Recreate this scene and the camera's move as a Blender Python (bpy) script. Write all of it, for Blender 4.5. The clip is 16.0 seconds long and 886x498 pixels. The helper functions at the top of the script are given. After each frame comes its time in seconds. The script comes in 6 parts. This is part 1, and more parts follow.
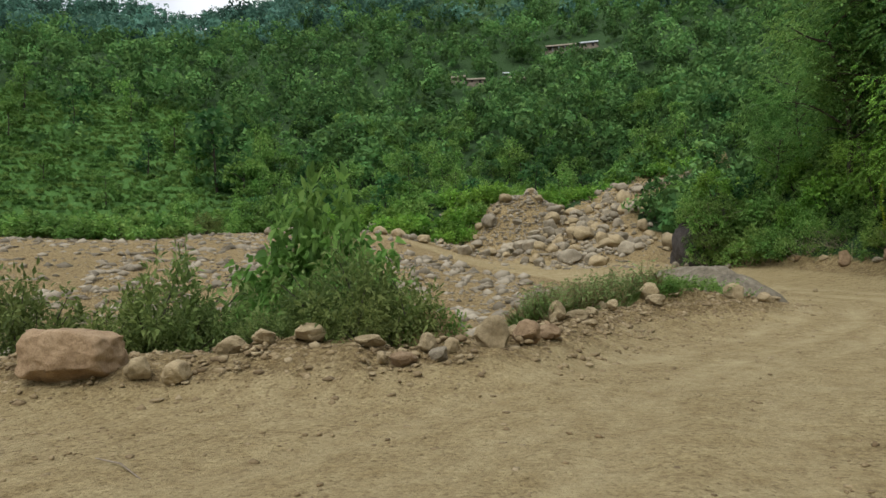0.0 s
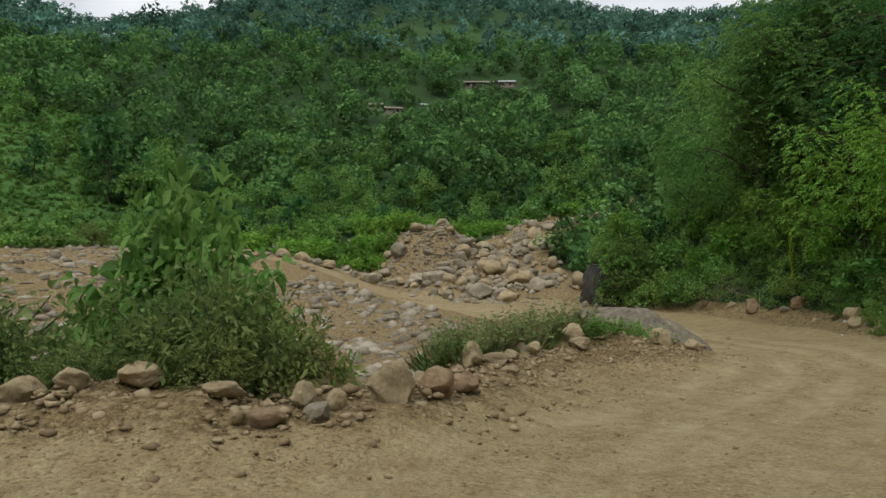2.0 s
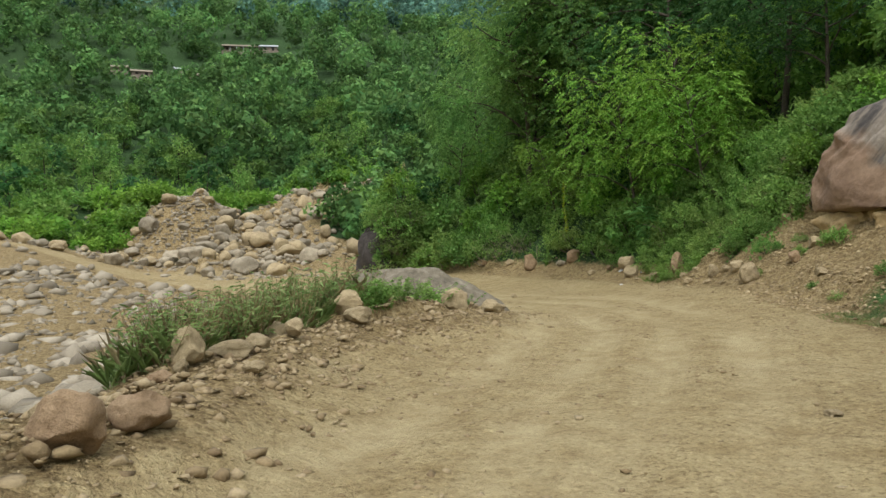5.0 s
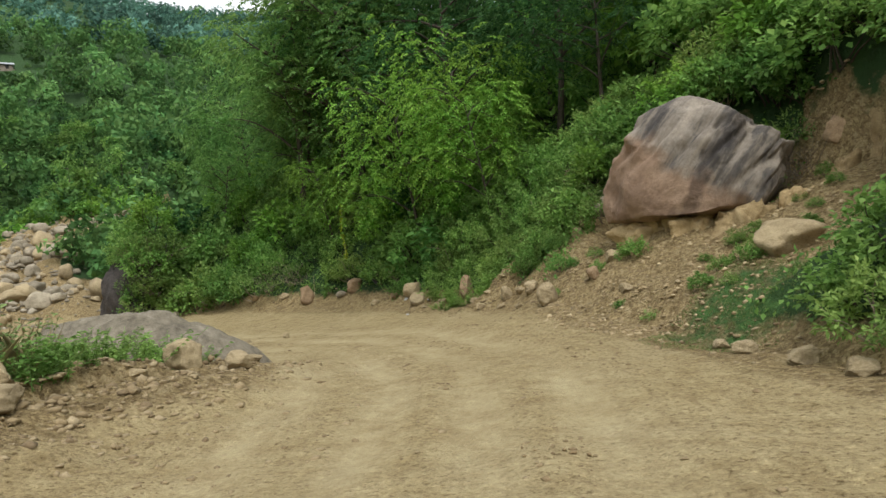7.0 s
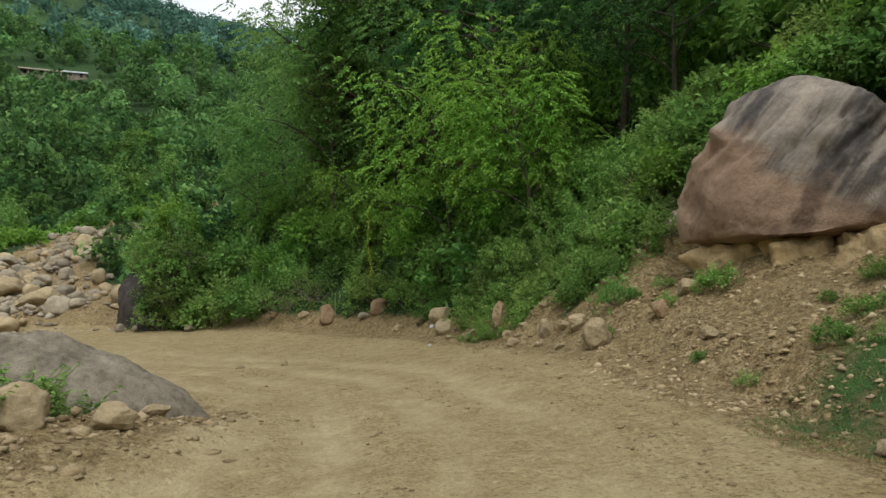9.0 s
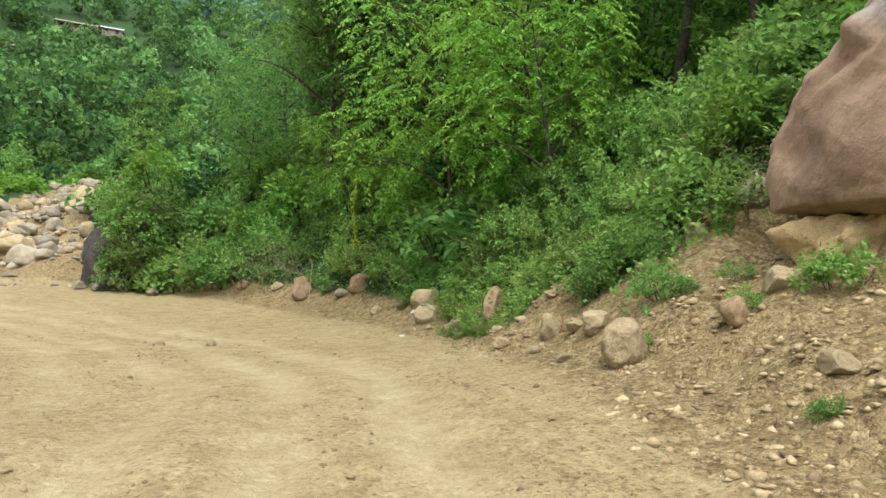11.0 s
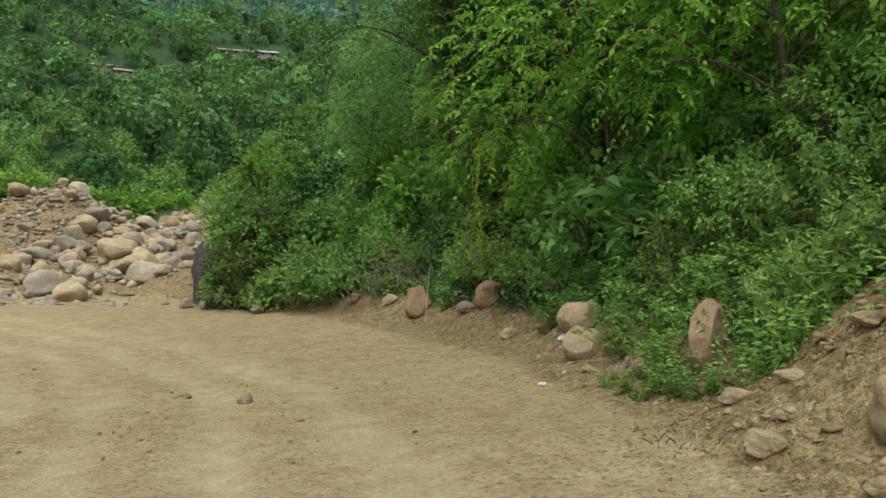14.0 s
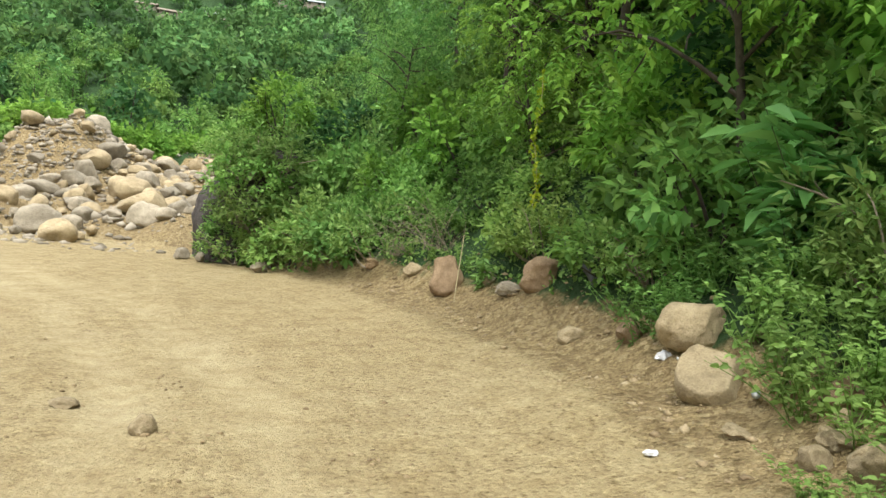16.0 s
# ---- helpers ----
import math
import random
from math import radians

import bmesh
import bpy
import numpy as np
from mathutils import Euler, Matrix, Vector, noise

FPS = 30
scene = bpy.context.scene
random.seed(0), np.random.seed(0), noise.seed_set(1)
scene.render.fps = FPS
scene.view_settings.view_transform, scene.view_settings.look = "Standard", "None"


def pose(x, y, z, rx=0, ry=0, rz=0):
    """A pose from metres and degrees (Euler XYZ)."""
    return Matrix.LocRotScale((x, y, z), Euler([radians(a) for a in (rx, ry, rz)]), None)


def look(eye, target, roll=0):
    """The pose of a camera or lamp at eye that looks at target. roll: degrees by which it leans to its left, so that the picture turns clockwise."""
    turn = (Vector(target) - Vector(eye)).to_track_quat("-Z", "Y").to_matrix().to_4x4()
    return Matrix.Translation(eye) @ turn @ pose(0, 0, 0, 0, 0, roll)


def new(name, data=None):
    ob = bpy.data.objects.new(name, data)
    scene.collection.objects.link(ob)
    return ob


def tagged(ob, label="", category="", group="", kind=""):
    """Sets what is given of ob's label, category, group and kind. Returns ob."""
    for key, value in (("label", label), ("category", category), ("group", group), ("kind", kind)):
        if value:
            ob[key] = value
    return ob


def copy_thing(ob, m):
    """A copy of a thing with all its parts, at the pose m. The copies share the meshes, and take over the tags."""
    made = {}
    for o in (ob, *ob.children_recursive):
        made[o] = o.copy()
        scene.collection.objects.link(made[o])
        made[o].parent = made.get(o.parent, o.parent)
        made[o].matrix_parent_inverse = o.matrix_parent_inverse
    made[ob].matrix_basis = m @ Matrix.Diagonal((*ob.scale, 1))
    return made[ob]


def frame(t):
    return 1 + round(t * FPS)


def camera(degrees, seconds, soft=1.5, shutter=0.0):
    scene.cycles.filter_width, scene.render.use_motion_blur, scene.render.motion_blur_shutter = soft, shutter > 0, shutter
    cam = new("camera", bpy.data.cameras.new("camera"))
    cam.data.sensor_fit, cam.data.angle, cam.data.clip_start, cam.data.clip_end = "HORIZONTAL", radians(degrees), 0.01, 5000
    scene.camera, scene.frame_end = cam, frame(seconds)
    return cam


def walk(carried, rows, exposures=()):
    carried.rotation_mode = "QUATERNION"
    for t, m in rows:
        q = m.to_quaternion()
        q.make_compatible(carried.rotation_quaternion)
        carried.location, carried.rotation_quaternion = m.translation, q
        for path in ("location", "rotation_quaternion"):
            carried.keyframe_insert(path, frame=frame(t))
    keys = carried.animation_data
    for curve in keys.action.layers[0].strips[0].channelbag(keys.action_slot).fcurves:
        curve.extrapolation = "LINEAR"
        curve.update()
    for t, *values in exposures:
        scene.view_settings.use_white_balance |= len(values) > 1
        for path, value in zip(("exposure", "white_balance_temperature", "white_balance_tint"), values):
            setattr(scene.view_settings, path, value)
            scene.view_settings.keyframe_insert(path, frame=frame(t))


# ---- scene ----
cam = camera(64.4, 16.0, soft=1.5)
PATH = [
    (0, (-0.263, -2.577, 1.893), (-0.432, -0.585, 1.957), -2.3),
    (0.5, (-0.281, -2.007, 1.914), (-0.422, -0.015, 2.012), -3.9),
    (1, (-0.352, -1.296, 1.89), (-0.392, 0.7, 2.013), -2.1),
    (1.5, (-0.321, -0.542, 1.869), (-0.287, 1.453, 2.011), -0.5),
    (2, (-0.274, 0.354, 1.893), (-0.184, 2.347, 2.039), 0.5),
    (2.5, (-0.206, 1.329, 1.881), (-0.027, 3.316, 2.023), 0.7),
    (3, (-0.003, 2.285, 1.881), (0.289, 4.26, 1.998), -2.2),
    (3.2, (0.057, 2.541, 1.875), (0.367, 4.514, 1.977), -3.8),
    (5.3, (1.101, 5.576, 1.619), (1.867, 7.422, 1.67), -4.0),
    (5.5, (1.26, 5.864, 1.63), (2.062, 7.695, 1.68), -4.9),
    (6, (1.776, 6.714, 1.625), (2.69, 8.492, 1.683), -5.4),
    (6.5, (2.442, 7.592, 1.617), (3.527, 9.27, 1.704), -6.7),
    (7, (3.29, 8.707, 1.618), (4.528, 10.275, 1.71), -6.4),
    (7.5, (4.202, 9.584, 1.625), (5.518, 11.072, 1.859), -6.1),
    (8, (5.126, 10.517, 1.751), (6.445, 11.997, 2.018), -13.6),
    (8.1, (5.315, 10.682, 1.811), (6.581, 12.203, 2.101), -16.0),
    (8.5, (5.966, 11.185, 1.721), (7.09, 12.827, 1.922), -11.6),
    (8.7, (6.27, 11.438, 1.7), (7.41, 13.072, 1.87), -6.4),
    (10.8, (10.591, 15.487, 1.457), (11.651, 17.176, 1.612), 1.5),
    (11, (10.896, 15.956, 1.497), (11.941, 17.656, 1.633), 1.3),
    (11.5, (11.63, 16.972, 1.523), (12.631, 18.701, 1.613), 2.6),
    (12, (12.307, 18.05, 1.62), (13.276, 19.798, 1.699), 2.4),
    (12.5, (12.959, 19.0, 1.682), (13.9, 20.762, 1.761), 0.8),
    (13, (13.576, 20.127, 1.712), (14.471, 21.914, 1.8), -0.1),
    (13.5, (14.123, 21.225, 1.751), (14.915, 23.058, 1.843), 0.2),
    (14, (14.684, 22.276, 1.812), (15.332, 24.163, 1.953), -0.4),
    (14.5, (15.157, 23.49, 1.889), (15.787, 25.383, 2.036), -0.6),
    (15, (15.574, 24.625, 1.929), (16.183, 26.525, 2.077), 0.5),
    (15.5, (15.858, 25.769, 1.969), (16.437, 27.68, 2.094), 2.0),
    (16, (16.161, 26.965, 1.997), (16.722, 28.885, 2.041), 4.1),
]
EXPOSURES = [(0, 0.1), (0.6, -0.25), (1.8, -0.22), (3, 0.2), (5.5, 0.48), (7.5, 0.5), (8.0, 0.33), (8.5, 0.12), (11, 1.15), (12, 1.27), (13, 1.03), (13.5, 1.05), (14, 0.55), (15.2, 0.78), (16, 1.3)]
walk(cam, [(t, look(eye, target, roll)) for t, eye, target, roll in PATH], EXPOSURES)

# ---- light ----
SUN_UP, SUN_TURN = 58.0, 200.0
world = bpy.data.worlds.new("overcast_sky")
scene.world = world
world.use_nodes = True
wn, wl = world.node_tree.nodes, world.node_tree.links
wn.clear()
w_out = wn.new("ShaderNodeOutputWorld")
w_bg = wn.new("ShaderNodeBackground")
w_sky = wn.new("ShaderNodeTexSky")
w_sky.sky_type, w_sky.sun_disc = "NISHITA", False
w_sky.sun_elevation, w_sky.sun_rotation = radians(SUN_UP), radians(SUN_TURN)
w_sky.air_density, w_sky.dust_density = 1.0, 2.0
w_geo = wn.new("ShaderNodeTexCoord")
w_noise = wn.new("ShaderNodeTexNoise")
w_noise.inputs["Scale"].default_value, w_noise.inputs["Detail"].default_value = 2.2, 5.0
w_ramp = wn.new("ShaderNodeValToRGB")
w_ramp.color_ramp.elements[0].position, w_ramp.color_ramp.elements[0].color = 0.34, (4.6, 5.0, 5.7, 1)
w_ramp.color_ramp.elements[1].position, w_ramp.color_ramp.elements[1].color = 0.6, (8.9, 9.1, 9.2, 1)
w_mix = wn.new("ShaderNodeMix")
w_mix.data_type = "RGBA"
w_mix.inputs[0].default_value = 0.86
w_bg.inputs["Strength"].default_value = 0.13
wl.new(w_geo.outputs["Generated"], w_noise.inputs["Vector"])
wl.new(w_noise.outputs["Fac"], w_ramp.inputs["Fac"])
wl.new(w_sky.outputs["Color"], w_mix.inputs[6])
wl.new(w_ramp.outputs["Color"], w_mix.inputs[7])
wl.new(w_mix.outputs[2], w_bg.inputs["Color"])
wl.new(w_bg.outputs["Background"], w_out.inputs["Surface"])

sun_data = bpy.data.lights.new("sun", "SUN")
sun_data.energy, sun_data.angle, sun_data.color = 1.75, radians(28), (0.97, 0.97, 0.95)
sun = new("sun", sun_data)
sun.matrix_world = look((0, 0, 60), (60 - 60 * math.sin(radians(SUN_TURN)) / math.tan(radians(SUN_UP)) - 60, -60 * math.cos(radians(SUN_TURN)) / math.tan(radians(SUN_UP)), 0))

# ---- materials ----


def material(name):
    m = bpy.data.materials.new(name)
    m.use_nodes = True
    nt = m.node_tree
    return m, nt, nt.nodes, nt.links, nt.nodes["Principled BSDF"]


def noise_node(nt, scale, detail=4.0, rough=0.6, vector=None):
    n = nt.nodes.new("ShaderNodeTexNoise")
    n.inputs["Scale"].default_value, n.inputs["Detail"].default_value, n.inputs["Roughness"].default_value = scale, detail, rough
    if vector is not None:
        nt.links.new(vector, n.inputs["Vector"])
    return n


def ramp_node(nt, fac, stops):
    n = nt.nodes.new("ShaderNodeValToRGB")
    cr = n.color_ramp
    while len(cr.elements) < len(stops):
        cr.elements.new(0.5)
    for e, (p, c) in zip(cr.elements, stops):
        e.position, e.color = p, (*c, 1)
    nt.links.new(fac, n.inputs["Fac"])
    return n


def mix_node(nt, fac, a, b, mode="MIX"):
    n = nt.nodes.new("ShaderNodeMix")
    n.data_type, n.blend_type = "RGBA", mode
    for sock, val in ((n.inputs[0], fac), (n.inputs[6], a), (n.inputs[7], b)):
        if isinstance(val, (int, float)):
            sock.default_value = val
        elif isinstance(val, tuple):
            sock.default_value = (*val, 1)
        else:
            nt.links.new(val, sock)
    return n.outputs[2]


def bump_node(nt, bsdf, height, strength, distance):
    b = nt.nodes.new("ShaderNodeBump")
    b.inputs["Strength"].default_value, b.inputs["Distance"].default_value = strength, distance
    nt.links.new(height, b.inputs["Height"])
    nt.links.new(b.outputs["Normal"], bsdf.inputs["Normal"])
    return b


def position(nt):
    g = nt.nodes.new("ShaderNodeNewGeometry")
    return g.outputs["Position"]


def object_place(nt):
    return nt.nodes.new("ShaderNodeTexCoord").outputs["Object"]


def ground_material():
    m, nt, n, l, b = material("earth_road_and_soil")
    p = position(nt)
    big, mid, fine, grit = noise_node(nt, 0.35, 5, 0.6, p), noise_node(nt, 2.3, 5, 0.65, p), noise_node(nt, 14, 4, 0.7, p), noise_node(nt, 70, 2, 0.6, p)
    # dusty track
    road = ramp_node(nt, big.outputs["Fac"], [(0.3, (0.305, 0.238, 0.124)), (0.5, (0.372, 0.302, 0.164)), (0.7, (0.43, 0.362, 0.216))])
    road2 = mix_node(nt, 0.55, road.outputs["Color"], ramp_node(nt, mid.outputs["Fac"], [(0.32, (0.275, 0.207, 0.104)), (0.6, (0.438, 0.366, 0.214))]).outputs["Color"])
    spots = ramp_node(nt, fine.outputs["Fac"], [(0.33, (0.42, 0.37, 0.31)), (0.45, (0.93, 0.92, 0.9)), (0.62, (1, 1, 1)), (0.7, (1.3, 1.28, 1.24))])
    road3 = mix_node(nt, 1.0, road2, spots.outputs["Color"], "MULTIPLY")
    # spoil and gravel
    warp = n.new("ShaderNodeVectorMath")
    warp.operation = "MULTIPLY_ADD"
    l.new(fine.outputs["Color"], warp.inputs[0])
    warp.inputs[1].default_value = (0.16, 0.16, 0.16)
    l.new(p, warp.inputs[2])
    vor, vor2 = n.new("ShaderNodeTexVoronoi"), n.new("ShaderNodeTexVoronoi")
    vor.inputs["Scale"].default_value, vor2.inputs["Scale"].default_value = 8.0, 21.0
    for q in (vor, vor2):
        l.new(warp.outputs[0], q.inputs["Vector"])
    cell = ramp_node(nt, vor.outputs["Color"], [(0.2, (0.22, 0.16, 0.08)), (0.55, (0.39, 0.297, 0.152)), (0.9, (0.5, 0.405, 0.235))])
    spoil = mix_node(nt, 0.6, ramp_node(nt, mid.outputs["Fac"], [(0.3, (0.28, 0.2, 0.094)), (0.65, (0.46, 0.348, 0.176))]).outputs["Color"], cell.outputs["Color"])
    spoil = mix_node(nt, 0.8, spoil, spots.outputs["Color"], "MULTIPLY")
    # single small stones in the soil
    vor3 = n.new("ShaderNodeTexVoronoi")
    vor3.inputs["Scale"].default_value = 44.0
    l.new(warp.outputs[0], vor3.inputs["Vector"])
    chips = ramp_node(nt, vor2.outputs["Color"], [(0.12, (0.55, 0.5, 0.45)), (0.4, (0.95, 0.94, 0.92)), (0.7, (1.05, 1.05, 1.04)), (0.92, (1.42, 1.42, 1.4))]).outputs["Color"]
    chips2 = ramp_node(nt, vor3.outputs["Color"], [(0.1, (0.6, 0.55, 0.5)), (0.35, (0.97, 0.96, 0.95)), (0.75, (1.03, 1.03, 1.03)), (0.95, (1.35, 1.35, 1.33))]).outputs["Color"]
    spoil = mix_node(nt, 0.8, spoil, chips, "MULTIPLY")
    spoil = mix_node(nt, 0.7, spoil, chips2, "MULTIPLY")
    road3 = mix_node(nt, 0.45, road3, chips, "MULTIPLY")
    road3 = mix_node(nt, 0.55, road3, chips2, "MULTIPLY")
    road2 = mix_node(nt, 0.22, road2, chips, "MULTIPLY")
    road2 = mix_node(nt, 0.35, road2, chips2, "MULTIPLY")
    # soil under plants
    green = ramp_node(nt, mid.outputs["Fac"], [(0.25, (0.034, 0.05, 0.018)), (0.5, (0.045, 0.085, 0.026)), (0.75, (0.065, 0.125, 0.038))])
    rough_far = noise_node(nt, 0.05, 6, 0.65, p)
    green2 = mix_node(nt, 0.5, green.outputs["Color"], ramp_node(nt, rough_far.outputs["Fac"], [(0.3, (0.026, 0.056, 0.022)), (0.7, (0.044, 0.096, 0.036))]).outputs["Color"])

    def mask(name, lo, hi):
        a = n.new("ShaderNodeAttribute")
        a.attribute_name = name
        add = n.new("ShaderNodeMath")
        add.operation = "ADD"
        sub = n.new("ShaderNodeMath")
        sub.operation = "MULTIPLY_ADD"
        l.new(mid.outputs["Fac"], sub.inputs[0])
        sub.inputs[1].default_value, sub.inputs[2].default_value = 0.7, -0.35
        l.new(a.outputs["Fac"], add.inputs[0])
        l.new(sub.outputs[0], add.inputs[1])
        r = n.new("ShaderNodeMapRange")
        l.new(add.outputs[0], r.inputs["Value"])
        r.inputs["From Min"].default_value, r.inputs["From Max"].default_value = lo, hi
        return r.outputs["Result"]

    worn = n.new("ShaderNodeAttribute")
    worn.attribute_name = "worn"
    way = n.new("ShaderNodeCombineXYZ")
    for sock, key in (("X", "across"), ("Y", "along")):
        a = n.new("ShaderNodeAttribute")
        a.attribute_name = key
        l.new(a.outputs["Fac"], way.inputs[sock])
    run = n.new("ShaderNodeMapping")
    run.inputs["Scale"].default_value = (5.5, 0.55, 1)
    l.new(way.outputs[0], run.inputs["Vector"])
    streak = noise_node(nt, 1.0, 5, 0.7, run.outputs[0])
    road3 = mix_node(nt, 0.5, road3, ramp_node(nt, streak.outputs["Fac"], [(0.36, (0.76, 0.71, 0.64)), (0.47, (0.97, 0.96, 0.94)), (0.66, (1.14, 1.14, 1.12))]).outputs["Color"], "MULTIPLY")
    road2 = mix_node(nt, 0.4, road2, ramp_node(nt, streak.outputs["Fac"], [(0.32, (0.84, 0.82, 0.78)), (0.5, (1, 1, 1)), (0.68, (1.07, 1.07, 1.06))]).outputs["Color"], "MULTIPLY")
    road3 = mix_node(nt, worn.outputs["Fac"], mix_node(nt, 1.0, road3, (0.96, 0.94, 0.9), "MULTIPLY"), mix_node(nt, 1.0, road2, (1.09, 1.085, 1.075), "MULTIPLY"))
    trod = mask("trodden", 0.35, 0.65)
    c = mix_node(nt, trod, spoil, road3)
    lush = ramp_node(nt, mid.outputs["Fac"], [(0.3, (0.062, 0.15, 0.034)), (0.7, (0.115, 0.235, 0.058))]).outputs["Color"]
    green2 = mix_node(nt, mask("meadow", 0.3, 0.8), green2, lush)
    c = mix_node(nt, mask("overgrown", 0.4, 0.6), c, green2)
    l.new(c, b.inputs["Base Color"])
    b.inputs["Roughness"].default_value = 0.95
    b.inputs["Specular IOR Level"].default_value = 0.15
    h = n.new("ShaderNodeMath")
    h.operation = "MULTIPLY_ADD"
    l.new(fine.outputs["Fac"], h.inputs[0])
    h.inputs[1].default_value = 0.7
    l.new(mid.outputs["Fac"], h.inputs[2])
    h2 = n.new("ShaderNodeMath")
    h2.operation = "MULTIPLY_ADD"
    l.new(grit.outputs["Fac"], h2.inputs[0])
    h2.inputs[1].default_value = 0.25
    l.new(h.outputs[0], h2.inputs[2])
    clod = n.new("ShaderNodeMath")
    clod.operation = "MULTIPLY_ADD"
    l.new(vor2.outputs["Distance"], clod.inputs[0])
    clod.inputs[1].default_value = 0.6
    l.new(vor.outputs["Distance"], clod.inputs[2])
    loose = n.new("ShaderNodeMapRange")
    l.new(trod, loose.inputs["Value"])
    loose.inputs["To Min"].default_value, loose.inputs["To Max"].default_value = -0.85, -0.12
    h3 = n.new("ShaderNodeMath")
    h3.operation = "MULTIPLY_ADD"
    l.new(clod.outputs[0], h3.inputs[0])
    l.new(loose.outputs["Result"], h3.inputs[1])
    l.new(h2.outputs[0], h3.inputs[2])
    bump_node(nt, b, h3.outputs[0], 1.0, 0.1)
    return m


def rock_material(name, dark, main, pale, lo=0.75, hi=1.2):
    m, nt, n, l, b = material(name)
    p = object_place(nt)
    info = n.new("ShaderNodeObjectInfo")
    off = n.new("ShaderNodeVectorMath")
    off.operation = "ADD"
    l.new(p, off.inputs[0])
    sc = n.new("ShaderNodeVectorMath")
    sc.operation = "SCALE"
    l.new(info.outputs["Location"], sc.inputs[0])
    sc.inputs["Scale"].default_value = 3.7
    l.new(sc.outputs[0], off.inputs[1])
    big, mid, fine = noise_node(nt, 1.6, 5, 0.6, off.outputs[0]), noise_node(nt, 6, 6, 0.7, off.outputs[0]), noise_node(nt, 38, 3, 0.7, off.outputs[0])
    c = ramp_node(nt, big.outputs["Fac"], [(0.28, dark), (0.5, main), (0.72, pale)]).outputs["Color"]
    c = mix_node(nt, 0.45, c, ramp_node(nt, mid.outputs["Fac"], [(0.3, dark), (0.6, pale)]).outputs["Color"])
    c = mix_node(nt, 0.7, c, ramp_node(nt, fine.outputs["Fac"], [(0.3, (0.6, 0.58, 0.55)), (0.5, (1, 1, 1)), (0.7, (1.15, 1.13, 1.1))]).outputs["Color"], "MULTIPLY")
    tint = n.new("ShaderNodeHueSaturation")
    mr = n.new("ShaderNodeMapRange")
    l.new(info.outputs["Random"], mr.inputs["Value"])
    mr.inputs["To Min"].default_value, mr.inputs["To Max"].default_value = lo, hi
    l.new(mr.outputs["Result"], tint.inputs["Value"])
    l.new(c, tint.inputs["Color"])
    l.new(tint.outputs["Color"], b.inputs["Base Color"])
    b.inputs["Roughness"].default_value = 0.9
    b.inputs["Specular IOR Level"].default_value = 0.25
    hh = n.new("ShaderNodeMath")
    hh.operation = "MULTIPLY_ADD"
    l.new(fine.outputs["Fac"], hh.inputs[0])
    hh.inputs[1].default_value = 0.35
    l.new(mid.outputs["Fac"], hh.inputs[2])
    bump_node(nt, b, hh.outputs[0], 0.8, 0.05)
    return m


def leaf_material(name, dark, main, bright, back=0.48, gloss=0.12, by_tree=False):
    m, nt, n, l, b = material(name)
    g = n.new("ShaderNodeNewGeometry")
    info = n.new("ShaderNodeObjectInfo")
    c = ramp_node(nt, g.outputs["Random Per Island"], [(0.0, dark), (0.5, main), (1.0, bright)]).outputs["Color"]
    wide = noise_node(nt, 0.22, 3, 0.5, g.outputs["Position"])
    hs = n.new("ShaderNodeHueSaturation")
    mr = n.new("ShaderNodeMapRange")
    l.new(info.outputs["Random"], mr.inputs["Value"])
    mr.inputs["To Min"].default_value, mr.inputs["To Max"].default_value = 0.72, 1.25
    l.new(mr.outputs["Result"], hs.inputs["Value"])
    if by_tree:
        # each tree of a joined wood has a tone of its own
        a = n.new("ShaderNodeAttribute")
        a.attribute_name = "tone"
        l.new(a.outputs["Fac"], mr.inputs["Value"])
        mr.inputs["To Min"].default_value, mr.inputs["To Max"].default_value = 0.5, 1.75
    mh = n.new("ShaderNodeMapRange")
    l.new(wide.outputs["Fac"], mh.inputs["Value"])
    mh.inputs["From Min"].default_value, mh.inputs["From Max"].default_value = 0.25, 0.75
    mh.inputs["To Min"].default_value, mh.inputs["To Max"].default_value = 0.475, 0.52
    l.new(mh.outputs["Result"], hs.inputs["Hue"])
    l.new(c, hs.inputs["Color"])
    l.new(hs.outputs["Color"], b.inputs["Base Color"])
    b.inputs["Roughness"].default_value = 0.55
    b.inputs["Specular IOR Level"].default_value = gloss
    tr = n.new("ShaderNodeBsdfTranslucent")
    l.new(hs.outputs["Color"], tr.inputs["Color"])
    mx = n.new("ShaderNodeMixShader")
    mx.inputs[0].default_value = back
    l.new(b.outputs[0], mx.inputs[1])
    l.new(tr.outputs[0], mx.inputs[2])
    l.new(mx.outputs[0], n["Material Output"].inputs["Surface"])
    return m


def plain_material(name, c1, c2, scale=4.0, rough=0.8, metal=0.0, bump=0.02):
    m, nt, n, l, b = material(name)
    p = object_place(nt)
    a = noise_node(nt, scale, 5, 0.65, p)
    l.new(ramp_node(nt, a.outputs["Fac"], [(0.3, c1), (0.7, c2)]).outputs["Color"], b.inputs["Base Color"])
    b.inputs["Roughness"].default_value, b.inputs["Metallic"].default_value = rough, metal
    bump_node(nt, b, a.outputs["Fac"], 0.5, bump)
    return m


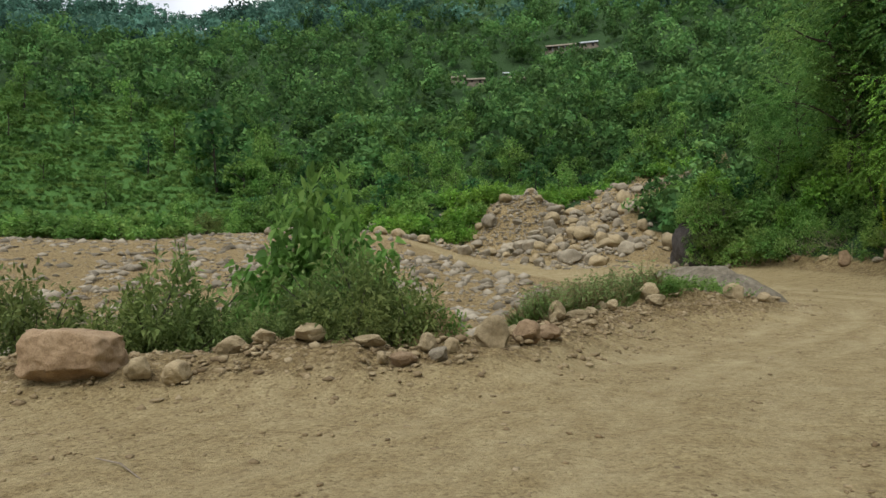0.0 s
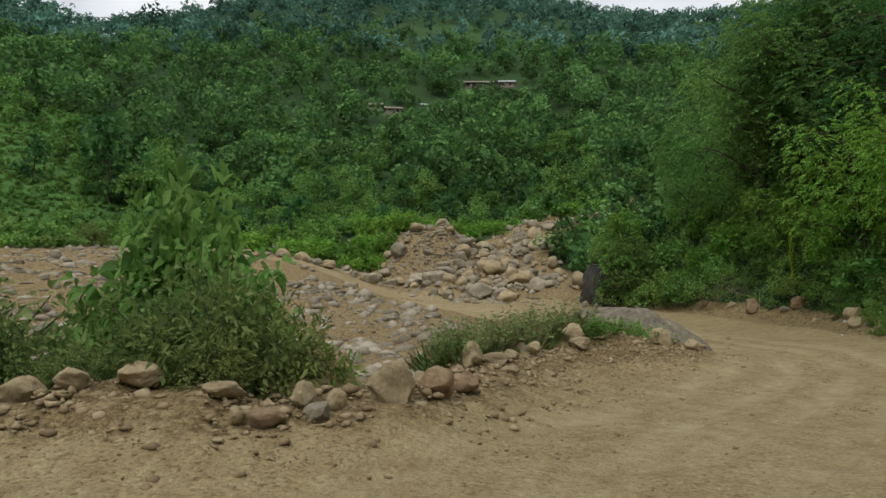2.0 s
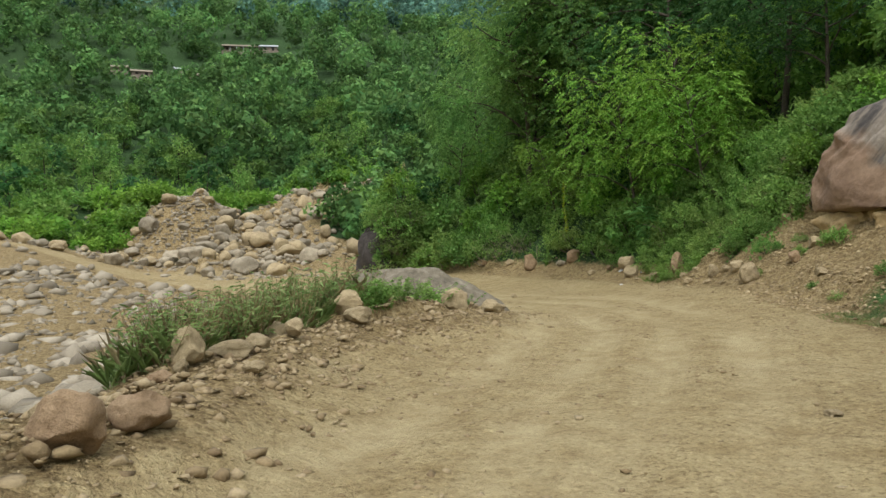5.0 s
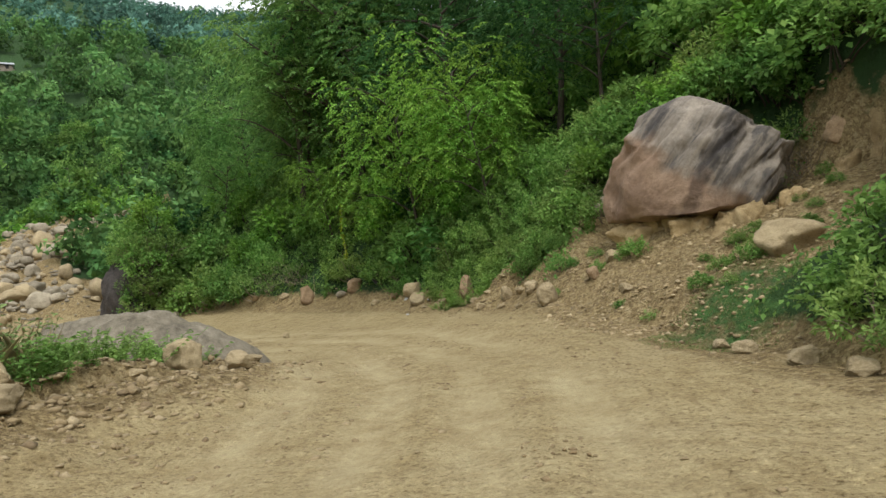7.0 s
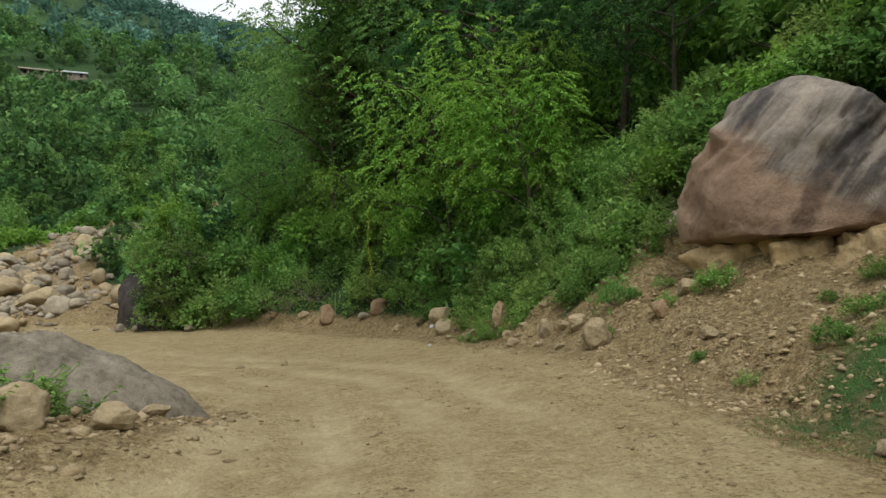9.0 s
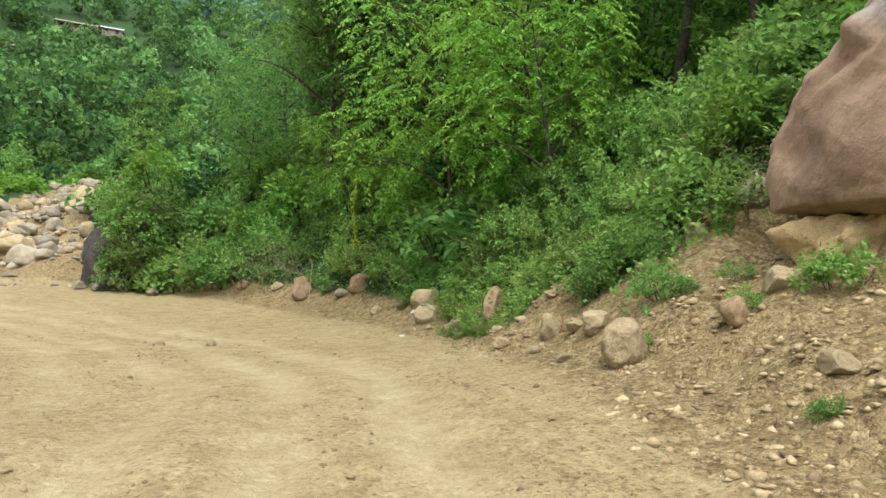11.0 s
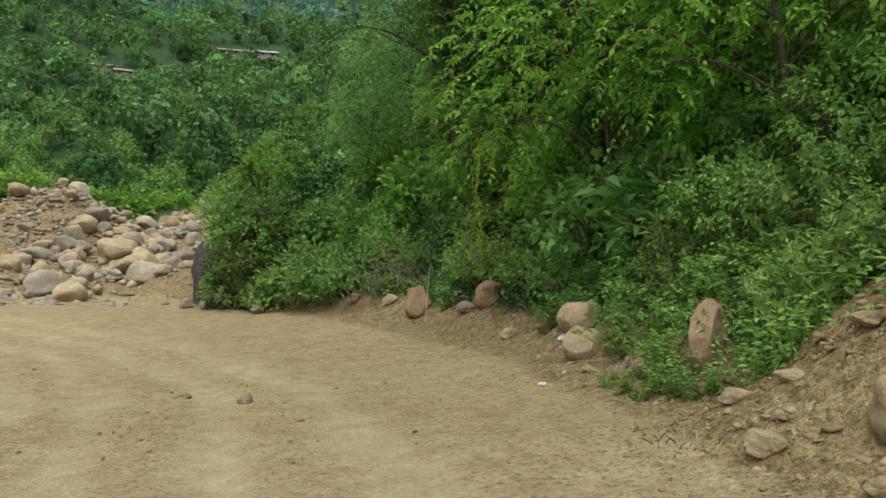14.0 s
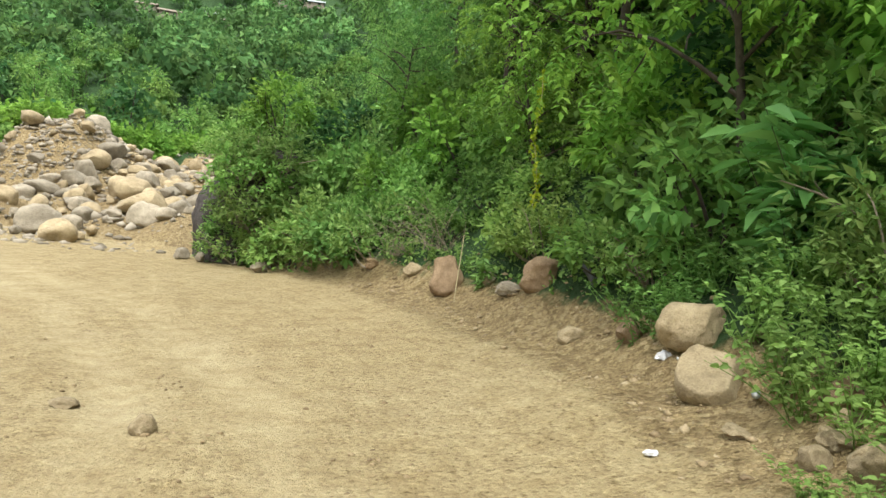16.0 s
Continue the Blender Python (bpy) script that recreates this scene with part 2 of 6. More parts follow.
M_GROUND = ground_material()
M_ROCK = rock_material("tan_sandstone", (0.155, 0.115, 0.064), (0.285, 0.22, 0.122), (0.41, 0.33, 0.2), 0.92, 1.3)
M_ROCK_GREY = rock_material("grey_river_stone", (0.14, 0.114, 0.077), (0.27, 0.228, 0.16), (0.4, 0.346, 0.252))
M_ROCK_RED = rock_material("reddish_sandstone", (0.15, 0.095, 0.052), (0.265, 0.178, 0.1), (0.38, 0.275, 0.17))
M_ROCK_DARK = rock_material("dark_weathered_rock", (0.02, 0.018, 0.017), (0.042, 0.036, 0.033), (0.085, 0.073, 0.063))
M_EARTH = rock_material("crumbling_ochre_earth", (0.19, 0.125, 0.056), (0.345, 0.245, 0.115), (0.46, 0.35, 0.19))
M_SLAB = rock_material("grey_lichen_slab", (0.06, 0.05, 0.034), (0.165, 0.138, 0.095), (0.36, 0.315, 0.235))
M_BARK = plain_material("bark", (0.03, 0.024, 0.017), (0.09, 0.072, 0.052), 9.0, 0.95)
M_TWIG = plain_material("dry_twigs", (0.16, 0.12, 0.08), (0.3, 0.25, 0.18), 12.0, 0.9)
M_LEAF = leaf_material("bush_leaves", (0.086, 0.178, 0.041), (0.158, 0.3, 0.068), (0.25, 0.41, 0.11))
M_LEAF_TREE = leaf_material("tree_leaves", (0.07, 0.155, 0.038), (0.13, 0.262, 0.062), (0.21, 0.36, 0.1))
M_LEAF_OLIVE = leaf_material("olive_thicket_leaves", (0.11, 0.19, 0.046), (0.195, 0.315, 0.077), (0.3, 0.43, 0.127))
M_LEAF_DULL = leaf_material("dull_bank_leaves", (0.083, 0.122, 0.036), (0.148, 0.2, 0.056), (0.24, 0.3, 0.1))
M_LEAF_LIME = leaf_material("lime_leaves", (0.1, 0.215, 0.033), (0.175, 0.345, 0.053), (0.262, 0.455, 0.083))
M_LEAF_DEEP = leaf_material("deep_green_leaves", (0.03, 0.088, 0.03), (0.06, 0.152, 0.047), (0.105, 0.225, 0.07))
M_LEAF_BLUE = leaf_material("broad_glossy_leaves", (0.11, 0.25, 0.065), (0.165, 0.34, 0.09), (0.23, 0.43, 0.12), 0.45, 0.4)
M_WOODS = leaf_material("hill_forest_leaves", (0.06, 0.135, 0.044), (0.09, 0.183, 0.056), (0.13, 0.24, 0.072), 0.25, 0.02, True)
# distance haze is put into this bluer, paler leaf colour
M_HAZED_WOODS = leaf_material("haze_tinted_forest_leaves", (0.062, 0.14, 0.105), (0.086, 0.178, 0.132), (0.118, 0.222, 0.16), 0.25, 0.02, True)
M_LEAF_HERB = leaf_material("soft_herb_leaves", (0.125, 0.235, 0.055), (0.2, 0.35, 0.085), (0.29, 0.45, 0.13), 0.5)
M_WEED = leaf_material("grey_green_weeds", (0.13, 0.2, 0.062), (0.21, 0.31, 0.1), (0.33, 0.42, 0.17))
M_STRAW = leaf_material("dry_straw", (0.2, 0.15, 0.07), (0.33, 0.26, 0.13), (0.46, 0.39, 0.22), 0.3, 0.2)
M_GRASS = leaf_material("grass_blades", (0.12, 0.18, 0.05), (0.2, 0.27, 0.08), (0.32, 0.34, 0.16), 0.4, 0.2)

# ---- building helpers ----


def mesh_np(name, verts, faces, mat, smooth=False):
    """A mesh from arrays; faces is n x 3 or n x 4."""
    me = bpy.data.meshes.new(name)
    verts, faces = np.asarray(verts, np.float32), np.asarray(faces, np.int32)
    nf, k = faces.shape
    me.vertices.add(len(verts))
    me.vertices.foreach_set("co", verts.ravel())
    me.loops.add(nf * k)
    me.loops.foreach_set("vertex_index", faces.ravel())
    me.polygons.add(nf)
    me.polygons.foreach_set("loop_start", np.arange(nf, dtype=np.int32) * k)
    me.polygons.foreach_set("loop_total", np.full(nf, k, np.int32))
    if smooth:
        me.polygons.foreach_set("use_smooth", np.ones(nf, bool))
    me.update(calc_edges=True)
    me.materials.append(mat)
    return me


def part(name, me, parent, label=""):
    ob = new(name, me)
    ob.parent = parent
    return tagged(ob, label)


def smooth01(x, lo, hi):
    t = np.clip((x - lo) / (hi - lo), 0, 1)
    return t * t * (3 - 2 * t)


def value_noise(x, y, seed=0):
    """Smooth noise in -1..1 on arrays."""
    xi, yi = np.floor(x).astype(np.int64), np.floor(y).astype(np.int64)
    fx, fy = x - xi, y - yi
    fx, fy = fx * fx * (3 - 2 * fx), fy * fy * (3 - 2 * fy)

    def h(a, b):
        n = (a * 374761393 + b * 668265263 + seed * 974711) & 0x7FFFFFFF
        n = ((n ^ (n >> 13)) * 1274126177) & 0x7FFFFFFF
        return ((n ^ (n >> 16)) & 0xFFFF) / 32767.5 - 1

    return (h(xi, yi) * (1 - fx) + h(xi + 1, yi) * fx) * (1 - fy) + (h(xi, yi + 1) * (1 - fx) + h(xi + 1, yi + 1) * fx) * fy


def fractal(x, y, scale, octaves=4, seed=0):
    out, a = 0, 1.0
    for i in range(octaves):
        out = out + a * value_noise(x * scale * 2 ** i + 17.3 * i, y * scale * 2 ** i - 9.1 * i, seed + i)
        a *= 0.5
    return out

# ---- the lie of the land ----
# foot of the wooded spur that the track skirts, and the spur behind it
FOOT = [(4, -300), (5.5, -40), (7, -8), (9.3, 5), (11.6, 10.5), (13.6, 13.6), (15.4, 17.0), (17.4, 21.0), (19.0, 24.5), (20.6, 29.5), (21.4, 34), (21.9, 38),
        (21.2, 43.5), (19.6, 50), (17.6, 55.5), (16.3, 59), (18.5, 66), (24, 78), (33, 98), (52, 140), (90, 230), (600, 700), (900, -300)]
# outer edge of the track, above the river bed
BANK = [(-120, 30), (-30, 11), (-12, 9.0), (-6, 9.1), (-3, 9.5), (-1, 10.2), (0.5, 12.6), (1.9, 16.6), (4.2, 19.4), (7.3, 21.0), (9.6, 23.8), (9.6, 27),
        (8.2, 33), (7, 40), (5, 48), (1.5, 56), (-3, 64), (-10, 71), (-30, 84), (-80, 103)]
# far edge of the ford and of the track beyond it
FORD = [(16.3, 58), (12, 62.5), (5, 67), (-4, 73), (-16, 80), (-40, 90), (-80, 106)]
# the lines that wheels follow
LANES = [[(-3, -30), (-0.4, -8), (0.4, 1), (2.8, 8), (7.4, 12.6), (12.2, 18.4), (15.6, 27), (15.8, 36), (13.0, 46), (7, 55), (-4, 64), (-30, 77)],
         [(-7, -30), (-4.6, -8), (-3.6, 1), (-0.2, 7.0), (4.8, 13.8), (9.6, 19.6), (12.4, 27), (12.4, 36), (9.8, 45), (4, 53), (-6, 62)]]
# stream down the gorge
STREAM = [(6, 61), (9.5, 70), (10.5, 78), (10, 88), (13, 96), (19, 104), (26, 113), (38, 132), (60, 190)]
# height of its bed, by the way along it
BED = [(0, 1.9), (9.7, 3.0), (17.7, 4.2), (27.7, 6.9), (36.3, 9.2), (46.3, 12.2), (57.7, 15.2), (80, 23.5), (142, 50)]
HEAP = 5.8
RIDGE = [(-180, 15), (-60, 17), (-37, 18.6), (-28, 19.0), (-24, 17.5), (-20.5, 19.2), (-15, 21.9), (-6, 24.4), (6, 24.6), (11, 23.5), (15, 22.3), (19, 21.6), (35, 20.5), (60, 20), (180, 15)]


def near_line(x, y, line):
    """Distance to a line of points, and how far along it the nearest place lies."""
    best, along, run = np.full(np.shape(x), 1e9), np.zeros(np.shape(x)), 0.0
    for (ax, ay), (bx, by) in zip(line, line[1:]):
        dx, dy = bx - ax, by - ay
        n2 = dx * dx + dy * dy
        t = np.clip(((x - ax) * dx + (y - ay) * dy) / n2, 0, 1)
        d = np.hypot(x - ax - t * dx, y - ay - t * dy)
        along = np.where(d < best, run + t * math.sqrt(n2), along)
        best = np.minimum(best, d)
        run += math.sqrt(n2)
    return best, along


def inside(x, y, poly):
    c = np.zeros(np.shape(x), bool)
    for (ax, ay), (bx, by) in zip(poly, poly[1:] + poly[:1]):
        hit = (ay > y) != (by > y)
        c ^= hit & (x < (bx - ax) * (y - ay) / (by - ay + 1e-12) + ax)
    return c


TRACK = BANK + FORD[::-1] + FOOT[15::-1] + [(-300, -300), (-300, 30)]


def lay(x, y):
    """Height, and the masks trodden, overgrown and worn, at places given as arrays."""
    x, y = np.asarray(x, float), np.asarray(y, float)
    r = np.hypot(x, y)
    az = np.degrees(np.arctan2(x, y))
    floor = 0.1 * 3 * np.logaddexp(0, (np.where(y > 0, r, 0) - 45) / 3)
    floor = floor + 0.1 * np.exp(-((y + 2) / 7) ** 2) - 0.12 * np.exp(-((x - 6) / 7) ** 2 - ((y - 12) / 7) ** 2)
    # the valley floor climbs towards the far shore
    floor = floor + 2.9 * smooth01(r, 46, 78) * smooth01(-az, 0, 11) * (1 - smooth01(r, 98, 126))
    d_foot, s_foot = near_line(x, y, FOOT)
    d_bank, s_bank = near_line(x, y, BANK)
    spur = inside(x, y, FOOT)
    track = inside(x, y, TRACK)
    ford = near_line(x, y, FORD)[0]
    stream, run = near_line(x, y, STREAM)
    # the verge rises towards the spur
    toe = 0.75 * np.exp(-d_foot / 2.2) * smooth01(y, 14.5, 23.5) * (1 - smooth01(y, 46, 58))
    z = floor + np.where(spur, 0.75 * smooth01(y, 14.5, 23.5) * (1 - smooth01(y, 46, 58)), toe)
    # bank of spoil and the fall to the river bed
    out = ~spur & ~track & (near_line(x, y, BANK)[0] < 60) & (r < 75)
    side = np.where(track, d_bank, -d_bank)
    berm = 0.62 * np.where(side > 0.1, np.exp(-((side - 0.1) / 1.25) ** 2), np.exp(-((side - 0.1) / 2.0) ** 2)) * smooth01(x, -24, -12) * (1 - smooth01(y, 20, 25))
    fall = np.where(out, -1.3 * smooth01(d_bank, 0.5, 8) * (1 - smooth01(r, 38, 58)), 0)
    mound = 0.6 * np.exp(-((x - 4.6) / 3.0) ** 2 - ((y - 23.5) / 3.6) ** 2) * (~track)
    z = z + berm + fall + mound
    # mountain across the valley
    top = np.interp(az, [a for a, _ in RIDGE], [e for _, e in RIDGE])
    s = np.clip(r - 122, 0, None)
    crest = 600 * np.tan(np.radians(top)) - 50
    b = (crest - 9 - 0.43 * 478) / 478 ** 2
    sc = np.minimum(s, 478)
    hill = np.where(y > -200, 0.43 * sc + b * sc * sc - 0.35 * np.clip(s - 478, 0, None), 0.2 * s)
    hill = hill + smooth01(s, 0, 60) * (3.5 * fractal(x, y, 1 / 70.0, 4, 5) + 9 * fractal(x, y, 1 / 210.0, 2, 9) * (1 - smooth01(s, 330, 470)))
    # terraced fields
    terr = np.exp(-((az + 33) / 12.0) ** 4) * smooth01(s, -2, 4) * (1 - smooth01(s, 85, 105))
    step = 1.5
    k = hill / step
    hill = hill * (1 - terr) + terr * step * (np.floor(k) + smooth01(k - np.floor(k), 0.72, 1.0))
    terr2 = np.exp(-((az - 6) / 9.0) ** 4) * smooth01(s, 150, 170) * (1 - smooth01(s, 270, 300))
    k = hill / 3.0
    hill = hill * (1 - terr2) + terr2 * 3.0 * (np.floor(k) + smooth01(k - np.floor(k), 0.7, 1.0))
    beyond = hill * smooth01(r, 110, 180)
    hill = np.maximum(hill * smooth01(d_foot, 0, 42), beyond)
    z = z + np.where(spur, 0, hill)
    # near shore shrubs stand on a low rise left of the gorge
    z = z + np.where(spur, 0, 5.0 * (0.85 + 0.15 * smooth01(stream, 5, 16)) * smooth01(ford, 9, 24) * smooth01(r, 72, 100) * (1 - smooth01(r, 125, 150)) * (~track) * smooth01(az, -14, -6))
    # the gorge cuts into it, its stony bed stepping up between low banks
    bed_z = np.interp(run, [a for a, _ in BED], [b for _, b in BED]) + 0.34 * np.clip(stream - 3.5, 0, None) + 0.5 * fractal(x, y, 0.3, 2, 51)
    cut_in = np.where(spur | track, 0, (1 - smooth01(stream, 5, 9.5)) * smooth01(run, 0.5, 6) * (1 - smooth01(r, 150, 190)))
    z = z * (1 - cut_in) + bed_z * cut_in
    # the spur
    up = 30 * (1 - np.exp(-d_foot / 42.0)) + 0.2 * d_foot
    up = up * (1 - 0.25 * smooth01(d_foot, 100, 300))
    # the landslip round the great boulder
    along, across = (x - 19.4) * 0.46 + (y - 18.2) * 0.888, (x - 19.4) * 0.888 - (y - 18.2) * 0.46
    slip = 1 - smooth01(np.sqrt((along / 5.6) ** 2 + (across / 4.7) ** 2) + 0.06 * value_noise(x * 0.9, y * 0.9, 12), 0.84, 1.04)
    shelf = np.minimum(0.25 * smooth01(d_foot, 0, 0.8) + 0.42 * d_foot, up)
    up = up * (1 - slip) + shelf * slip
    lump = 0.7 * fractal(x, y, 0.16, 3, 3) * smooth01(d_foot, 1.5, 6) * (1 - 0.7 * slip)
    ledge = 0.34 * np.clip(1.1 - np.hypot((x - 20.2) / 1.5, (y - 27.3) / 1.3), 0, None) ** 0.9 + 0.3 * np.exp(-((x - 20.9) / 1.1) ** 2 - ((y - 19.4) / 2.3) ** 2) + 0.25 * np.exp(-((x - 20.2) / 0.8) ** 2 - ((y - 20.9) / 1.3) ** 2)
    z = z + np.where(spur, np.maximum(np.minimum(up, 130) + lump, np.where(y > 60, beyond, 0)), 0) + ledge
    # heap of spoil in the ford
    hd = np.hypot((x - 0.2) * np.where(x < 0.2, 1.9, 0.95), (y - 88) * np.where(y < 88, 1.3, 0.8))
    z = z + HEAP * np.clip(1 - hd / 10.5, 0, None) ** 1.15 + 0.35 * fractal(x, y, 0.7, 3, 21) * smooth01(11 - hd, 0, 4)
    # unevenness
    near = 1 - smooth01(r, 60, 120)
    lane = [near_line(x, y, q)[0] + 0.2 * value_noise(x * 0.16, y * 0.16, 31) for q in LANES]
    worn = np.maximum.reduce([np.exp(-((q - 0.78) / 0.42) ** 2) for q in lane]) * track * (0.45 + 0.55 * smooth01(value_noise(x * 0.33, y * 0.33, 68) + 0.4 * value_noise(x * 1.1, y * 1.1, 69), -0.35, 0.45))
    on = np.where(track, smooth01(d_bank, 0.3, 1.8) * smooth01(np.where(spur, 0, d_foot), 0.3, 1.8), 0)
    ruts = -0.065 * worn + 0.035 * smooth01(value_noise(x * 0.9, y * 0.9, 66) + 0.5 * value_noise(x * 2.6, y * 2.6, 67), 0.2, 0.7) * (1 - worn)
    crumb = near * np.maximum(np.exp(-(d_bank / 2.2) ** 2), 0.9 * spur * slip) * (0.11 * np.abs(fractal(x, y, 0.9, 3, 41)) + 0.07 * fractal(x, y, 1.9, 2, 43))
    z = z + crumb
    z = z + near * (np.where(track, 0.035, 0.14) * fractal(x, y, 0.55, 4, 1) + 0.024 * fractal(x, y, 2.4, 3, 7) * (1.7 - on) * (1 - 0.7 * worn) + on * ruts)
    # masks
    trod = on * (1 - smooth01(ford, 60, 90)) * (1 - smooth01(-x, 13, 22) * (y > 40))
    talus = cut = spur * smooth01(slip, 0.04, 0.4) * np.where(y < 17.6, 1 - smooth01(d_foot, 6.8, 8.2), 1 - smooth01(d_foot, 6.2, 7.6))
    verge = spur * (1 - smooth01(d_foot, 0.0, 1.3))
    cut = np.maximum(cut, np.exp(-((x - 20.1) / 1.5) ** 4 - ((y - 27.3) / 1.4) ** 4))
    cut = np.maximum(cut, spur * np.exp(-((x - 20.6) / 1.7) ** 4 - ((y - 23.9) / 1.9) ** 4))
    river = (~spur) & (~track) & (stream < 5.5 + 3 * value_noise(x * 0.1, y * 0.1, 4) + np.where(r < 84, 5, 0)) & (r < 128)
    bed = (~spur) & (~track) & ((ford < 7) | out) & (r < 125)
    bed |= (~spur) & (~track) & (x < -20) & (y > 20) & (y < 100) & (ford < 40) & (r < 114)
    heap = hd < 11
    wild = value_noise(x * 0.45, y * 0.45, 61) + 0.5 * value_noise(x * 1.1, y * 1.1, 62)
    weeds = (1 - smooth01(d_bank + wild, 2.4, 3.6)) * smooth01(y + wild, 13, 15) * (1 - smooth01(y + wild, 24.5, 27.5)) * (x > -2)
    lawn = 0.6 * np.exp(-((x - 15.6) / 1.9) ** 4 - ((y - 15.6) / 1.5) ** 4)
    bushes = 1 - smooth01(((x + 6.5) / 7.8) ** 2 + ((y - 14) / 4.4) ** 2 + 0.4 * wild, 0.7, 1.15)
    grown = np.where(track, 0, 1.0)
    grown = np.where(bed | river | heap, 0.12, grown)
    grown = np.maximum(grown, np.where(track, 0, np.maximum(weeds, bushes) * smooth01(d_bank, 0.9, 2.2)))
    grown = np.maximum(grown * (1 - np.maximum(np.maximum(talus, cut), 0.8 * verge)), lawn)
    grown = np.where(track & (y < -20) & (x < -60), 1.0, grown)
    return z, np.clip(trod, 0, 1), np.clip(grown, 0, 1), np.clip(worn, 0, 1)


def ground_z(x, y):
    return float(lay(np.array([x]), np.array([y]))[0][0])


def build_ground():
    def axis(centre, lo, hi, step, n_lo, n_hi, power=2.6):
        a = -np.linspace(1, 0, n_lo) ** power * (centre - lo)
        b = np.linspace(0, 1, n_hi) ** power * (hi - centre)
        v = np.concatenate([centre + a, centre + b[1:]])
        # keep a floor on the spacing
        out = [v[0]]
        for q in v[1:]:
            if q - out[-1] >= step:
                out.append(q)
        return np.array(out)

    xs = axis(9, -900, 900, 0.15, 235, 235, 3.0)
    ys = axis(19, -500, 1000, 0.15, 165, 300, 3.0)
    gx, gy = np.meshgrid(xs, ys)
    z, trod, grown, worn = lay(gx, gy)
    across, along = near_line(gx, gy, LANES[0])
    # grassy terraces and the patch of turf
    far, az = np.hypot(gx, gy), np.degrees(np.arctan2(gx, gy))
    meadow = np.exp(-((az + 33) / 12.0) ** 4) * smooth01(far, 116, 122) * (1 - smooth01(far, 205, 230))
    meadow += 0.4 * np.exp(-((az - 6) / 8.0) ** 4) * smooth01(far, 285, 300) * (1 - smooth01(far, 385, 410))
    meadow += 0.5 * np.exp(-((gx - 15.6) / 1.9) ** 4 - ((gy - 15.6) / 1.5) ** 4)
    nx, ny = len(xs), len(ys)
    verts = np.stack([gx, gy, z], -1).reshape(-1, 3)
    i = np.arange(nx * ny).reshape(ny, nx)
    quads = np.stack([i[:-1, :-1], i[:-1, 1:], i[1:, 1:], i[1:, :-1]], -1).reshape(-1, 4)
    cx, cy = verts[quads].mean(1)[:, 0], verts[quads].mean(1)[:, 1]
    on_track = inside(cx, cy, TRACK) & (np.hypot(cx, cy) < 130) & (cx > -60) & (cy > -60)
    for name, keep, label in (("ground", ~on_track, "uneven earth and overgrown hillsides of the valley"), ("road", on_track, "dusty tan dirt track with wheel ruts and loose stones")):
        f = quads[keep]
        used, inv = np.unique(f, return_inverse=True)
        me = mesh_np(name, verts[used], inv.reshape(-1, 4), M_GROUND, True)
        for key, val in (("trodden", trod), ("overgrown", grown), ("worn", worn), ("across", across), ("along", along), ("meadow", meadow)):
            me.attributes.new(key, "FLOAT", "POINT").data.foreach_set("value", val.reshape(-1)[used].astype(np.float32))
        tagged(new(name, me), label, name, kind="structure")


build_ground()

# ---- stones ----


def stone_mesh(name, seed, mat, detail=3, cuts=15, rough=0.1, flat=0.0):
    """A stone of unit size: a ball struck flat by random planes, then worn."""
    rng = random.Random(seed)
    bm = bmesh.new()
    bmesh.ops.create_icosphere(bm, subdivisions=detail, radius=1.0)
    planes = []
    for _ in range(cuts):
        n = Vector((rng.gauss(0, 1), rng.gauss(0, 1), rng.gauss(0, 0.8))).normalized()
        planes.append((n, rng.uniform(0.55, 0.87)))
    off = Vector((rng.uniform(-50, 50), rng.uniform(-50, 50), rng.uniform(-50, 50)))
    for v in bm.verts:
        p = v.co.copy()
        for n, d in planes:
            over = p.dot(n) - d
            if over > 0:
                p -= n * over * 0.86
        k = noise.fractal(p * 1.6 + off, 0.9, 2.1, 3) * rough * 1.6 + noise.noise(p * 6 + off) * rough * 0.35
        p *= 1 + k
        v.co = p
    xs = [max(abs(v.co[i]) for v in bm.verts) for i in range(3)]
    for v in bm.verts:
        v.co = Vector((v.co.x / xs[0], v.co.y / xs[1], v.co.z / xs[2])) * 0.5
        if flat and v.co.z > 0.3:
            v.co.z = 0.3 + (v.co.z - 0.3) * (1 - flat)
    for f in bm.faces:
        f.smooth = True
    me = bpy.data.meshes.new(name)
    bm.to_mesh(me)
    bm.free()
    me.set_sharp_from_angle(angle=radians(55))
    me.materials.append(mat)
    return me


KINDS = (("tan", M_ROCK), ("grey", M_ROCK_GREY), ("red", M_ROCK_RED))
STONES = {k: [stone_mesh("stone", 10 * i + j, m, 4) for j in range(6)] for i, (k, m) in enumerate(KINDS)}
FAR_STONES = {k: [stone_mesh("stone", 200 + 10 * i + j, m, 3, 11) for j in range(6)] for i, (k, m) in enumerate(KINDS)}
stone_rng = random.Random(5)


def place_stone(x, y, w, h, kind, label, group, name="rock", sink=0.22, deep=None, turn=None, variant=None, z=None):
    """A stone w wide and h high above the soil, its foot sunk in."""
    me = (FAR_STONES if y > 57 else STONES)[kind][stone_rng.randrange(6) if variant is None else variant]
    ob = new(name, me)
    full = h / (1 - sink)
    base = ground_z(x, y) if z is None else z
    ob.location = (x, y, base + full * (0.5 - sink))
    ob.rotation_euler = (radians(stone_rng.uniform(-9, 9)), radians(stone_rng.uniform(-9, 9)), radians(stone_rng.uniform(0, 360) if turn is None else turn))
    ob.scale = (w, deep or w * stone_rng.uniform(0.75, 1.0), full)
    return tagged(ob, label, "rock", group)


